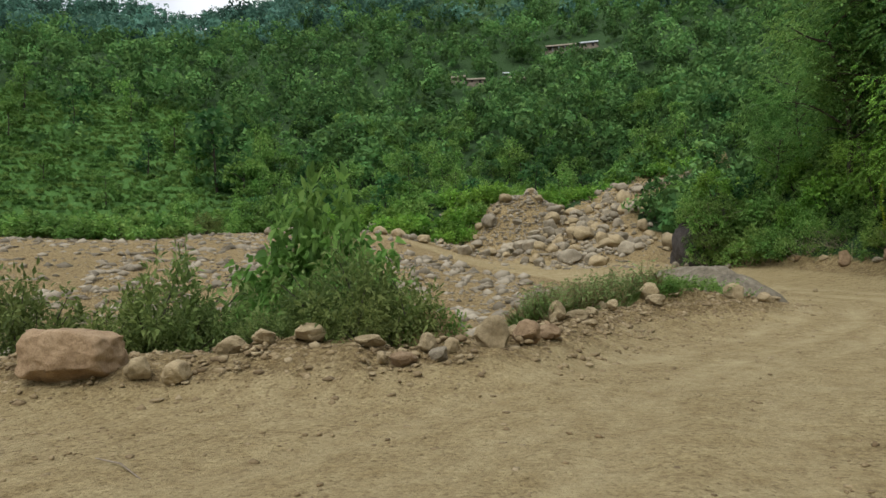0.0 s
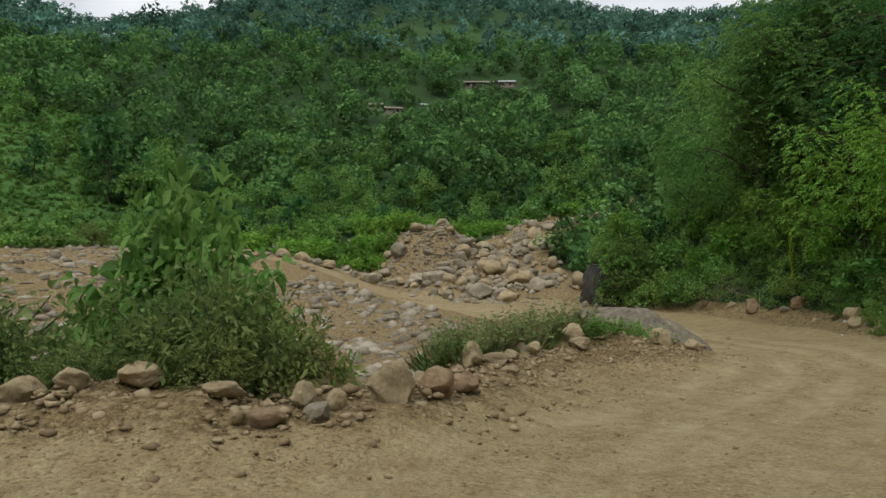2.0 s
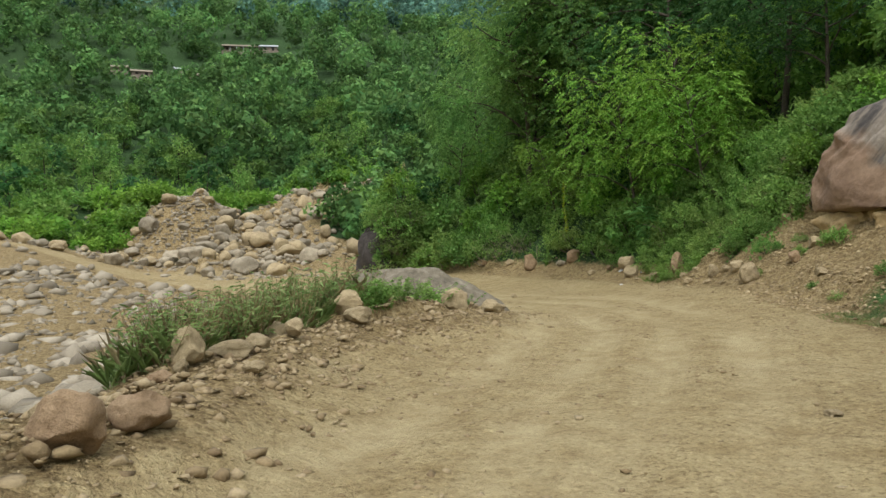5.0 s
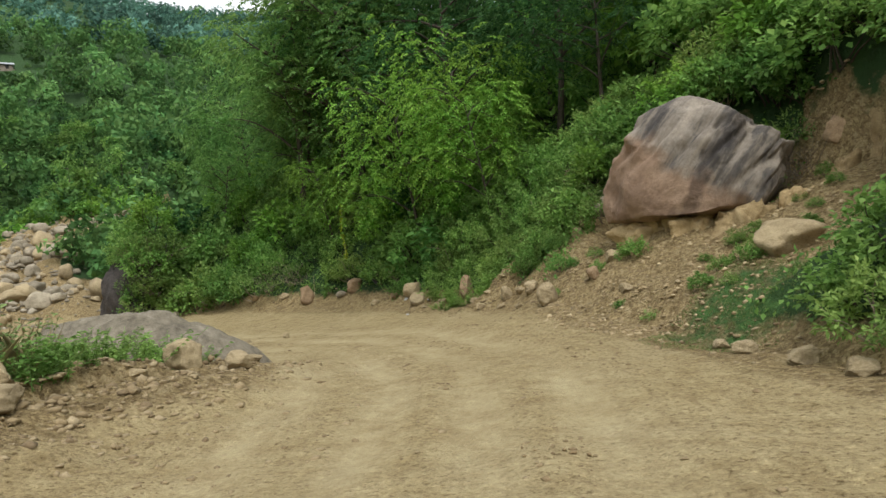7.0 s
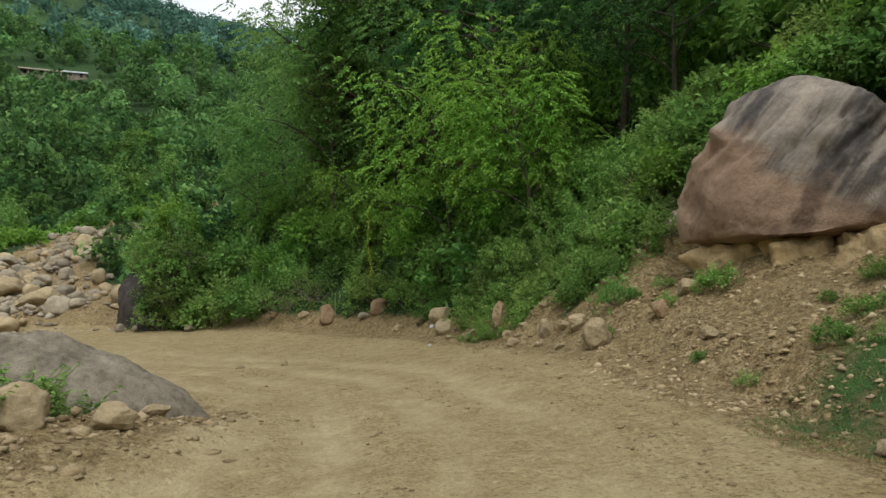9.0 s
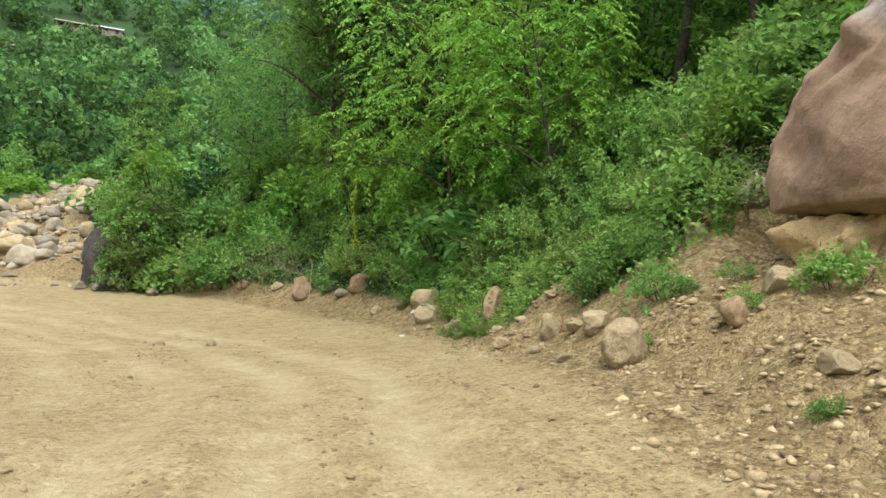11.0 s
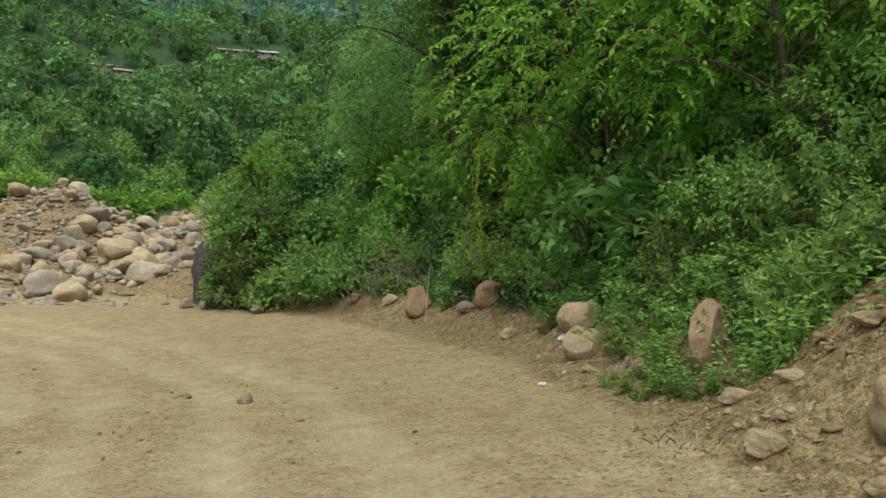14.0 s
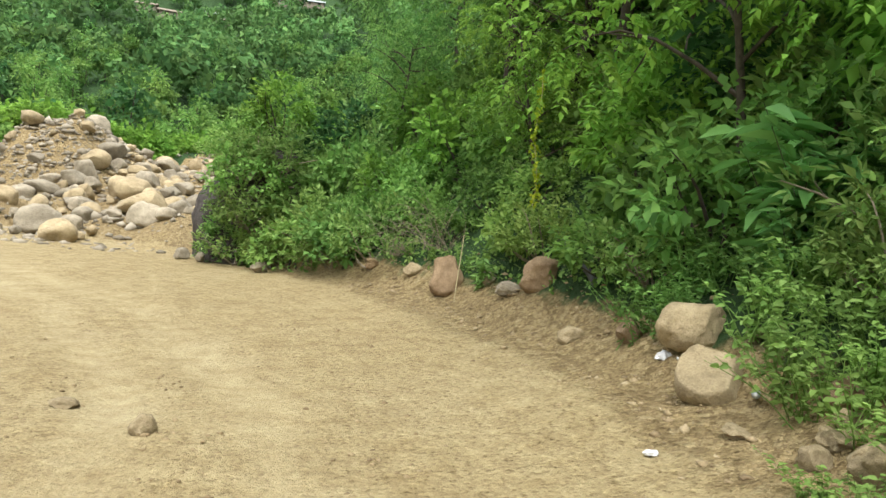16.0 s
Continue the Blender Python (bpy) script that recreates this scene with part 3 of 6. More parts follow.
# along the outer bank of the track
for row in [(-5.0, 9.3, 0.62, 0.36, "tan"), (-4.45, 9.35, 0.42, 0.24, "tan"), (-3.7, 9.5, 0.6, 0.27, "tan"), (-0.5, 10.1, 0.72, 0.6, "tan"), (0.12, 10.7, 0.55, 0.48, "red"),
            (-1.6, 9.45, 0.42, 0.32, "tan"), (-1.38, 9.15, 0.38, 0.22, "grey"), (-6.05, 8.1, 0.5, 0.34, "tan"), (-5.4, 8.1, 0.48, 0.33, "tan"), (-2.6, 9.35, 0.62, 0.2, "tan"), (-1.95, 8.85, 0.46, 0.24, "red"),
            (-2.3, 8.8, 0.26, 0.2, "tan"), (-1.2, 9.5, 0.3, 0.26, "tan")]:
    place_stone(*row, "weathered tan boulder on the earth bank by the track", "stones along the outer bank")
for row in [(0.95, 14.5, 0.42, 0.46, "tan"), (1.55, 15.6, 0.75, 0.26, "tan"), (2.45, 17.7, 0.52, 0.42, "tan"), (1.95, 15.9, 0.44, 0.22, "tan"), (0.62, 14.0, 0.42, 0.16, "red"), (4.15, 19.5, 0.7, 0.46, "tan"),
            (7.2, 21.2, 0.72, 0.5, "tan"), (4.25, 19.0, 0.7, 0.3, "tan"), (2.65, 16.9, 0.34, 0.27, "tan"), (3.35, 19.0, 0.34, 0.18, "tan"), (1.7, 13.9, 0.3, 0.14, "tan"), (0.55, 11.3, 0.5, 0.3, "red"),
            (0.87, 14.3, 0.26, 0.18, "tan"), (8.2, 21.3, 0.6, 0.3, "tan"), (8.9, 22.3, 0.42, 0.2, "tan"), (6.2, 20.4, 0.4, 0.22, "tan"), (-0.1, 11.5, 0.3, 0.2, "tan")]:
    place_stone(*row, "half-buried sandstone rock on the track's outer edge", "stones along the outer bank")
# along the foot of the slope
for row in [(21.3, 44.0, 0.95, 0.95, "red", 0.2), (22.25, 40.5, 0.92, 0.64, "red", 0.24), (20.6, 30.8, 0.5, 0.3, "tan", 0.25), (21.25, 31.8, 0.45, 0.3, "red", 0.2),
            (21.75, 36.1, 0.42, 0.4, "red", 0.2), (19.5, 26.1, 0.5, 0.43, "tan", 0.2), (19.45, 25.35, 0.38, 0.24, "tan", 0.2), (19.2, 24.55, 0.55, 0.4, "tan", 0.2),
            (18.12, 24.13, 0.26, 0.16, "tan", 0.2), (18.75, 25.6, 0.3, 0.13, "tan", 0.2), (24.0, 26.6, 0.8, 0.5, "tan", 0.3), (21.74, 23.41, 0.7, 0.6, "grey", 0.3), (21.1, 24.1, 0.45, 0.3, "tan", 0.3), (20.4, 24.55, 0.5, 0.2, "tan", 0.35), (19.2, 21.3, 0.5, 0.3, "tan", 0.3), (17.4, 19.6, 0.42, 0.2, "tan", 0.3), (20.88, 31.45, 0.42, 0.2, "tan", 0.2)]:
    place_stone(*row[:5], "rounded sandstone boulder at the foot of the overgrown slope", "stones along the slope's foot", sink=row[5])
for row in [(21.87, 41.3, 0.7, 0.32, "grey"), (21.05, 31.55, 0.32, 0.2, "tan"), (20.62, 30.95, 0.34, 0.26, "tan"), (20.85, 31.5, 0.3, 0.2, "tan"), (20.63, 32.35, 0.3, 0.13, "tan"), (17.0, 53.3, 0.75, 0.4, "grey"),
            (14.0, 57.6, 0.7, 0.5, "grey"), (14.8, 57.0, 0.5, 0.4, "grey"), (20.55, 31.35, 0.3, 0.2, "tan"), (21.6, 37.6, 0.5, 0.3, "tan"), (21.35, 23.95, 0.4, 0.4, "tan"), (18.6, 21.5, 0.5, 0.34, "red"),
            (18.9, 26.8, 0.34, 0.2, "tan"), (19.9, 27.5, 0.3, 0.14, "tan"), (19.6, 27.9, 0.34, 0.16, "tan"), (20.3, 27.0, 0.3, 0.12, "tan"), (21.9, 42.6, 0.5, 0.3, "grey"), (20.9, 46.0, 0.6, 0.36, "tan"), (20.2, 48.5, 0.5, 0.3, "red")]:
    place_stone(*row, "loose stone in the gritty verge below the slope", "stones along the slope's foot")
for row in [(15.4, 34.55, 0.3, 0.2, "tan"), (14.4, 36.0, 0.38, 0.12, "tan"), (7.05, 10.5, 0.2, 0.06, "tan"), (13.1, 13.4, 0.5, 0.26, "tan"), (12.4, 12.4, 0.5, 0.24, "tan"), (13.7, 14.6, 0.45, 0.2, "tan"), (12.0, 11.6, 0.4, 0.2, "tan"), (14.2, 15.3, 0.36, 0.16, "tan")]:
    place_stone(*row, "loose stone lying on the dirt track", "stones on the track")


def boulder_shape(name, mat, size, lobes, seed, label, place, turn, tilt=0.0, press=0.93, worn=0.05, gullies=0.0, category="boulder", detail=6):
    """A large boulder: an ovoid pressed into shape by named planes and worn in grooves."""
    bm = bmesh.new()
    bmesh.ops.create_icosphere(bm, subdivisions=detail, radius=1.0)
    off = Vector((seed * 3.1, seed * 1.7, seed * 0.9))
    for v in bm.verts:
        p = v.co.copy()
        for n, d in lobes:
            n = Vector(n).normalized()
            over = p.dot(n) - d
            if over > 0:
                p -= n * over * press
        p *= 1 + worn * noise.fractal(p * 1.4 + off, 0.9, 2.0, 4)
        if p.z > -0.05:
            # grooves washed down from the crown
            p *= 1 - 0.028 * smooth01(p.z, -0.05, 0.4) * abs(noise.noise(Vector((p.x * 4.2 + p.z * 1.6, p.y * 4.2, 0.3)) + off)) * 2
        if gullies:
            # slanting gullies over the weathered face
            q = (p.y * 1.1 + p.z * 0.9) * 4.2
            g = abs(noise.noise(Vector((q, (p.z - p.y) * 0.5, p.x * 0.6)) + off)) + 0.5 * abs(noise.noise(Vector((q * 2.3, (p.z - p.y) * 0.9, 3.0)) + off))
            p *= 1 - gullies * smooth01(p.z - 0.35 * p.y, -0.25, 0.3) * (1 - smooth01(p.z, 0.42, 0.62)) * max(0.0, 0.4 - g) * 2
        p *= 1 + (0.008 + 0.07 * worn) * noise.fractal(p * 7 + off, 0.8, 2.0, 3)
        v.co = Vector((p.x * size[0], p.y * size[1], p.z * size[2]))
    for f in bm.faces:
        f.smooth = True
    me = bpy.data.meshes.new(name)
    bm.to_mesh(me)
    bm.free()
    me.materials.append(mat)
    ob = new(name, me)
    ob.matrix_world = Matrix.Translation(place) @ pose(0, 0, 0, 0, tilt, turn)
    return tagged(ob, label, category)


def great_boulder_material():
    m, nt, n, l, b = material("stained_boulder")
    p = object_place(nt)
    st = n.new("ShaderNodeMapping")
    slant = n.new("ShaderNodeMapping")
    slant.inputs["Rotation"].default_value = (radians(-38), 0, 0)
    l.new(p, slant.inputs["Vector"])
    st.inputs["Scale"].default_value = (1.1, 2.4, 0.34)
    l.new(slant.outputs[0], st.inputs["Vector"])
    streak, big, fine = noise_node(nt, 1.1, 4, 0.6, st.outputs[0]), noise_node(nt, 0.7, 4, 0.6, p), noise_node(nt, 9, 6, 0.7, p)
    c = ramp_node(nt, big.outputs["Fac"], [(0.3, (0.15, 0.093, 0.058)), (0.5, (0.25, 0.163, 0.104)), (0.7, (0.33, 0.228, 0.15))]).outputs["Color"]
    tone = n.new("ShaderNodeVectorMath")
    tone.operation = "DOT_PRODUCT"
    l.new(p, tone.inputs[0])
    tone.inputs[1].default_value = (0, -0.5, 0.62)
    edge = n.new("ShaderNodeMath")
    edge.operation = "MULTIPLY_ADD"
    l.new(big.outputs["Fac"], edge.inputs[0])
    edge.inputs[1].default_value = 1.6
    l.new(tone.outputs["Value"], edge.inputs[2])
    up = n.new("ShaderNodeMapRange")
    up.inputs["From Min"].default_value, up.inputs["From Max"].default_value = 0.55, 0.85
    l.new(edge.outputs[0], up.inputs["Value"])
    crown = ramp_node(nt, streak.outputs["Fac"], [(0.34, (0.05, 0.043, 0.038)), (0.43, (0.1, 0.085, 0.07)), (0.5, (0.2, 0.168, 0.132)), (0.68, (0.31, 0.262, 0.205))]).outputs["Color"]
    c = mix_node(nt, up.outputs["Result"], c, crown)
    # one broad dark run of water
    wave = n.new("ShaderNodeSeparateXYZ")
    l.new(slant.outputs[0], wave.inputs[0])
    wob = n.new("ShaderNodeMath")
    wob.operation = "MULTIPLY_ADD"
    l.new(big.outputs["Fac"], wob.inputs[0])
    wob.inputs[1].default_value = 1.4
    l.new(wave.outputs["Y"], wob.inputs[2])
    band = ramp_node(nt, wob.outputs[0], [(0.0, (1, 1, 1)), (0.25, (1, 1, 1)), (0.36, (0.4, 0.38, 0.37)), (0.62, (0.42, 0.4, 0.39)), (0.75, (1, 1, 1))]).outputs["Color"]
    c = mix_node(nt, 0.85, c, band, "MULTIPLY")
    c = mix_node(nt, 0.6, c, ramp_node(nt, fine.outputs["Fac"], [(0.3, (0.65, 0.62, 0.6)), (0.55, (1, 1, 1)), (0.75, (1.2, 1.18, 1.15))]).outputs["Color"], "MULTIPLY")
    l.new(c, b.inputs["Base Color"])
    b.inputs["Roughness"].default_value = 0.85
    crag = noise_node(nt, 2.6, 6, 0.72, st.outputs[0])
    both = n.new("ShaderNodeMath")
    both.operation = "MULTIPLY_ADD"
    l.new(crag.outputs["Fac"], both.inputs[0])
    both.inputs[1].default_value = 0.9
    l.new(fine.outputs["Fac"], both.inputs[2])
    bump_node(nt, b, both.outputs[0], 0.6, 0.06)
    return m


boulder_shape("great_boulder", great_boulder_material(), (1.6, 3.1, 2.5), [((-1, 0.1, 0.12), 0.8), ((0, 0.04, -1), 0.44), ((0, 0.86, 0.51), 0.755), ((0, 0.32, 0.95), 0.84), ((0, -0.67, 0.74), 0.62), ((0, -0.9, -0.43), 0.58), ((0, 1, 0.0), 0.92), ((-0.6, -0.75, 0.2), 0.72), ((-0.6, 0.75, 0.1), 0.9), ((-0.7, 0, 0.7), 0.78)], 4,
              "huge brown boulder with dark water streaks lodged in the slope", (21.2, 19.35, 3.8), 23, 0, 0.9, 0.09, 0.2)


def slab_boulder():
    """A long low back of rock that runs out into the soil at one end."""
    nu, nv = 72, 40
    u, v = np.meshgrid(np.linspace(-1, 1, nu), np.linspace(0, math.pi, nv), indexing="ij")
    high = np.interp(u, [-1, -0.8, -0.5, -0.12, 0.2, 0.55, 0.85, 1], [1.15, 1.58, 1.68, 1.62, 1.46, 1.1, 0.6, 0.1])
    wide = np.interp(u, [-1, -0.7, -0.2, 0.4, 0.8, 1], [0.3, 0.95, 1.25, 1.15, 0.75, 0.2])
    x, y, z = 2.55 * u, -np.cos(v) * wide, np.sin(v) ** 0.62 * high - 0.1
    k = 0.12 * fractal(x + 3, y * 1.3 + z, 0.7, 4, 71) + 0.05 * fractal(x * 3, y * 3 + z * 2, 1.4, 3, 75)
    # a fold along the back
    k = k - 0.1 * np.exp(-((y + 0.35 + 0.1 * np.sin(3 * x)) / 0.12) ** 2) * (z > 0.3)
    z = z + k * np.clip(z, 0, 1)
    y = y + 0.5 * k
    i = np.arange(nu * nv).reshape(nu, nv)
    quads = np.stack([i[:-1, :-1], i[1:, :-1], i[1:, 1:], i[:-1, 1:]], -1).reshape(-1, 4)
    ob = new("slab_boulder", mesh_np("slab_boulder", np.stack([x, y, z], -1).reshape(-1, 3), quads, M_SLAB, True))
    ob.matrix_world = pose(7.62, 24.55, 0.12, 0, 0, -23)
    return tagged(ob, "long low grey back of rock beside the track", "boulder")


slab_boulder()
boulder_shape("boulder", M_ROCK, (0.52, 0.42, 0.4), [((0.08, 0, 1), 0.72), ((-0.6, -0.6, 0.6), 0.86), ((1, -0.2, -0.35), 0.74), ((0.2, -1, 0.15), 0.78), ((0, 0, -1), 0.7)], 33,
              "smooth tan boulder with a flat top beside the herbs", (21.93, 34.85, ground_z(21.93, 34.85) + 0.22), 18, -5, 0.9, 0.1, 0.0, "boulder", 5)
boulder_shape("boulder", M_ROCK, (0.5, 0.4, 0.44), [((-0.62, -0.1, 0.8), 0.4), ((0.85, -0.1, 0.55), 0.52), ((0, -1, 0.35), 0.66), ((0.4, -0.9, -0.1), 0.74), ((0, 0, -1), 0.62)], 37,
              "pointed tan boulder on the gritty verge", (21.25, 33.5, ground_z(21.25, 33.5) + 0.17), 30, 0, 0.98, 0.07, 0.0, "boulder", 5)
boulder_shape("earth_hummock", M_EARTH, (0.8, 0.5, 0.62), [((0.1, -0.6, 0.8), 0.72), ((0.8, -0.2, 0.5), 0.7), ((-0.8, -0.2, 0.5), 0.8)], 41,
              "hummock of gritty earth on the bank behind the boulders", (-1.55, 11.25, ground_z(-1.55, 11.25) + 0.1), 22, 0, 0.85, 0.36, 0.0, "earth mound", 5)
boulder_shape("standing_stone", M_ROCK_RED, (0.44, 0.22, 0.54), [((0.75, 0, 0.7), 0.66), ((-0.8, 0, 0.5), 0.7), ((1, 0, 0.1), 0.8), ((-1, 0, 0.12), 0.8), ((0, -1, 0.05), 0.7), ((0, 0, -1), 0.8)], 5,
              "upright reddish slab of sandstone among the herbs", (20.98, 29.9, ground_z(20.98, 29.9) + 0.27), 28, 4, 0.99, 0.05, 0.0, "rock", 5)
boulder_shape("round_boulder", M_ROCK, (0.31, 0.3, 0.37), [((0, 0, -1), 0.85), ((0.6, -0.5, 0.5), 0.78), ((-1, -0.2, 0), 0.8), ((0, -1, 0.2), 0.84), ((-0.5, -0.2, 0.8), 0.84)], 8,
              "smooth rounded sandstone boulder at the foot of the landslip", (17.95, 22.75, ground_z(17.95, 22.75) + 0.25), 20, 5, 0.9, 0.12, 0.0, "boulder", 5)
boulder_shape("boulder", M_ROCK_RED, (0.88, 0.75, 0.56), [((0, 0.05, 1), 0.72), ((0.5, 0, 0.8), 0.86), ((1, -0.1, 0.1), 0.8), ((-1, 0, 0.15), 0.8), ((0, -1, 0.1), 0.72), ((-0.7, -0.7, 0), 0.86), ((0.1, -0.6, -0.8), 0.7)], 21,
              "broad reddish boulder with a flat top on the earth bank", (-7.2, 8.2, ground_z(-7.2, 8.2) + 0.34), 4, 3, 0.94, 0.13, 0.0, "boulder", 5)
for x, y, z, size, turn in [(20.55, 18.2, 2.1, (0.6, 0.85, 0.8), 23), (20.35, 19.4, 2.15, (0.6, 0.95, 0.75), 28), (20.2, 20.6, 2.25, (0.6, 0.95, 0.6), 35), (21.2, 16.9, 2.3, (0.6, 0.6, 0.75), 10), (22.7, 16.2, 2.9, (0.5, 0.7, 0.9), 40), (23.3, 15.0, 3.3, (1.0, 1.2, 1.9), 25), (23.4, 13.6, 3.2, (1.0, 1.1, 1.8), 10), (20.1, 20.8, 1.8, (0.5, 0.7, 0.6), 30)]:
    boulder_shape("earth_ledge", M_EARTH, size, [((-1, 0.1, 0.1), 0.7), ((0, 0, 1), 0.72), ((-0.7, -0.7, 0.3), 0.7), ((-0.6, 0.8, 0.3), 0.74)], int(x * 7), "crumbling ledge of ochre earth under the huge boulder", (x, y, z), turn, 0, 0.95, 0.42, 0.0, "earth ledge", 5)
place_stone(17.86, 15.7, 1.5, 0.75, "tan", "yellowish layered rock block in the slope", "stones along the slope's foot", sink=0.3)
place_stone(23.3, 16.4, 1.2, 0.8, "red", "brown rock stuck in the earth cut", "stones along the slope's foot", sink=0.3, z=4.1)
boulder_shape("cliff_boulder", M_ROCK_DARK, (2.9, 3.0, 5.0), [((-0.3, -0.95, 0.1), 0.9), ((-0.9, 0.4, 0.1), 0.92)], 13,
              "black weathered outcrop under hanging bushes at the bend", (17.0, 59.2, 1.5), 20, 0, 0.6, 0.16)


# streams of boulders down the gorge and over the heap
def ovoid_field(count, spread, sizes, seed, kinds, label, group, name):
    rng = random.Random(seed)
    made, tries = [], 0
    while len(made) < count and tries < count * 40:
        tries += 1
        x, y = spread(rng)
        w = sizes[0] + (sizes[1] - sizes[0]) * rng.random() ** 2.6
        if any((x - a) ** 2 + (y - b) ** 2 < (0.42 * (w + c)) ** 2 for a, b, c in made):
            continue
        made.append((x, y, w))
        place_stone(x, y, w, w * rng.uniform(0.45, 0.75), rng.choice(kinds), label, group, name, sink=0.25)


def in_gorge(rng):
    t = rng.uniform(0.4, 6.0)
    k = int(min(t, 5.99))
    ax, ay = STREAM[k]
    bx, by = STREAM[k + 1]
    return ax + (bx - ax) * (t - k) + rng.gauss(0, 3.4 + 0.8 * (k < 3)), ay + (by - ay) * (t - k) + rng.gauss(0, 2.0)


def on_heap(rng):
    a, r = rng.uniform(math.pi * 0.95, 2.1 * math.pi), 4.5 + 6.0 * math.sqrt(rng.random())
    return 1.5 + r * math.cos(a), 87 + 0.95 * r * math.sin(a)


ovoid_field(300, in_gorge, (0.6, 2.9), 3, ("grey", "grey", "tan"), "pale water-worn boulder in the stony stream bed", "boulders in the gorge", "boulder")
ovoid_field(110, on_heap, (0.5, 2.2), 8, ("grey", "tan", "tan"), "angular stone on the heap of pale spoil", "stones of the spoil heap", "rock")
for x, y, w, h in [(0.3, 87.6, 1.9, 1.0), (-0.7, 86.9, 1.1, 0.8)]:
    place_stone(x, y, w, h, "tan", "large pale boulder crowning the spoil heap", "stones of the spoil heap")
for x, y, w, h in [(2.3, 79.8, 2.6, 1.1), (3.6, 78.6, 3.0, 1.0), (0.6, 80.6, 2.2, 1.2), (5.2, 79.9, 2.0, 1.0), (1.6, 77.6, 1.6, 0.7), (6.2, 76.4, 2.0, 0.8)]:
    place_stone(x, y, w, h, "grey", "smooth pale boulder at the foot of the spoil heap", "stones of the spoil heap")
# loose rocks along the far edge of the track beyond the ford
edge_rng = random.Random(15)
for i in range(34):
    t = edge_rng.uniform(0, 1) ** 0.8
    x, y = -4 - 26 * t + edge_rng.gauss(0, 0.5), 75 + 12.5 * t + edge_rng.gauss(0, 1.0)
    w = edge_rng.uniform(0.7, 2.0)
    place_stone(x, y, w, w * 0.55, edge_rng.choice(("tan", "grey")), "pale rock heaped along the far edge of the ford", "rocks beyond the ford")
place_stone(11.2, 71.0, 4.4, 1.1, "tan", "long flat pale boulder in the stream bed", "boulders in the gorge", "boulder", turn=15)


def small_stones(name, count, spread, sizes, mat, label, seed, skew=5):
    """Loose stones too many to count, in one mesh."""
    rng = np.random.default_rng(seed)
    ico = bmesh.new()
    bmesh.ops.create_icosphere(ico, subdivisions=1, radius=0.5)
    base_v = np.array([v.co[:] for v in ico.verts])
    base_f = np.array([[v.index for v in f.verts] for f in ico.faces])
    ico.free()
    x, y = spread(rng, count)
    z = lay(x, y)[0]
    w = sizes[0] + (sizes[1] - sizes[0]) * rng.random(len(x)) ** skew
    a = rng.uniform(0, 2 * np.pi, len(x))
    sc = np.stack([w, w * rng.uniform(0.6, 1, len(x)), w * rng.uniform(0.35, 0.7, len(x))], 1)
    v = base_v[None] * (1 + 0.62 * rng.uniform(-1, 1, (len(x), len(base_v), 3))) * sc[:, None]
    c, s = np.cos(a)[:, None], np.sin(a)[:, None]
    v = np.stack([v[..., 0] * c - v[..., 1] * s, v[..., 0] * s + v[..., 1] * c, v[..., 2]], -1)
    v += np.stack([x, y, z - 0.02 * w], 1)[:, None]
    f = base_f[None] + (np.arange(len(x)) * len(base_v))[:, None, None]
    return tagged(new(name, mesh_np(name, v.reshape(-1, 3), f.reshape(-1, 3), mat)), label, "stones", kind="stuff")


def gravel_material(name, dark, main, pale):
    m, nt, n, l, b = material(name)
    g = n.new("ShaderNodeNewGeometry")
    c = ramp_node(nt, g.outputs["Random Per Island"], [(0.0, dark), (0.5, main), (1.0, pale)]).outputs["Color"]
    f = noise_node(nt, 30, 3, 0.7, g.outputs["Position"])
    c = mix_node(nt, 0.6, c, ramp_node(nt, f.outputs["Fac"], [(0.3, (0.6, 0.57, 0.55)), (0.6, (1.1, 1.1, 1.08))]).outputs["Color"], "MULTIPLY")
    l.new(c, b.inputs["Base Color"])
    b.inputs["Roughness"].default_value = 0.92
    bump_node(nt, b, f.outputs["Fac"], 0.6, 0.02)
    return m


M_GRAVEL = gravel_material("loose_gravel", (0.17, 0.118, 0.06), (0.275, 0.205, 0.108), (0.35, 0.275, 0.16))
M_RUBBLE = gravel_material("ochre_rubble", (0.26, 0.187, 0.095), (0.375, 0.283, 0.152), (0.46, 0.365, 0.212))
M_CLOD = gravel_material("earth_crumbs", (0.15, 0.1, 0.048), (0.24, 0.17, 0.085), (0.33, 0.25, 0.135))
M_PEBBLE = gravel_material("river_pebbles", (0.15, 0.125, 0.086), (0.27, 0.23, 0.165), (0.39, 0.34, 0.255))


def along_line(line, lo, hi, wide):
    pts = np.array(line[lo:hi], float)

    def spread(rng, n):
        seg = np.hypot(*(pts[1:] - pts[:-1]).T)
        k = rng.choice(len(seg), n, p=seg / seg.sum())
        f = rng.random(n)[:, None]
        p = pts[k] * (1 - f) + pts[k + 1] * f
        nrm = (pts[k + 1] - pts[k]) / seg[k][:, None]
        off = rng.normal(0, wide, n)
        return p[:, 0] - nrm[:, 1] * off, p[:, 1] + nrm[:, 0] * off

    return spread


def box_spread(x0, x1, y0, y1, keep=None):
    def spread(rng, n):
        x, y = rng.uniform(x0, x1, n), rng.uniform(y0, y1, n)
        if keep is not None:
            k = keep(x, y)
            x, y = x[k], y[k]
        return x, y

    return spread


def on_slip(x, y):
    u, v = (x - 19.4) * 0.46 + (y - 18.2) * 0.888, (x - 19.4) * 0.888 - (y - 18.2) * 0.46
    return (u / 5.6) ** 2 + (v / 4.7) ** 2 < 0.9


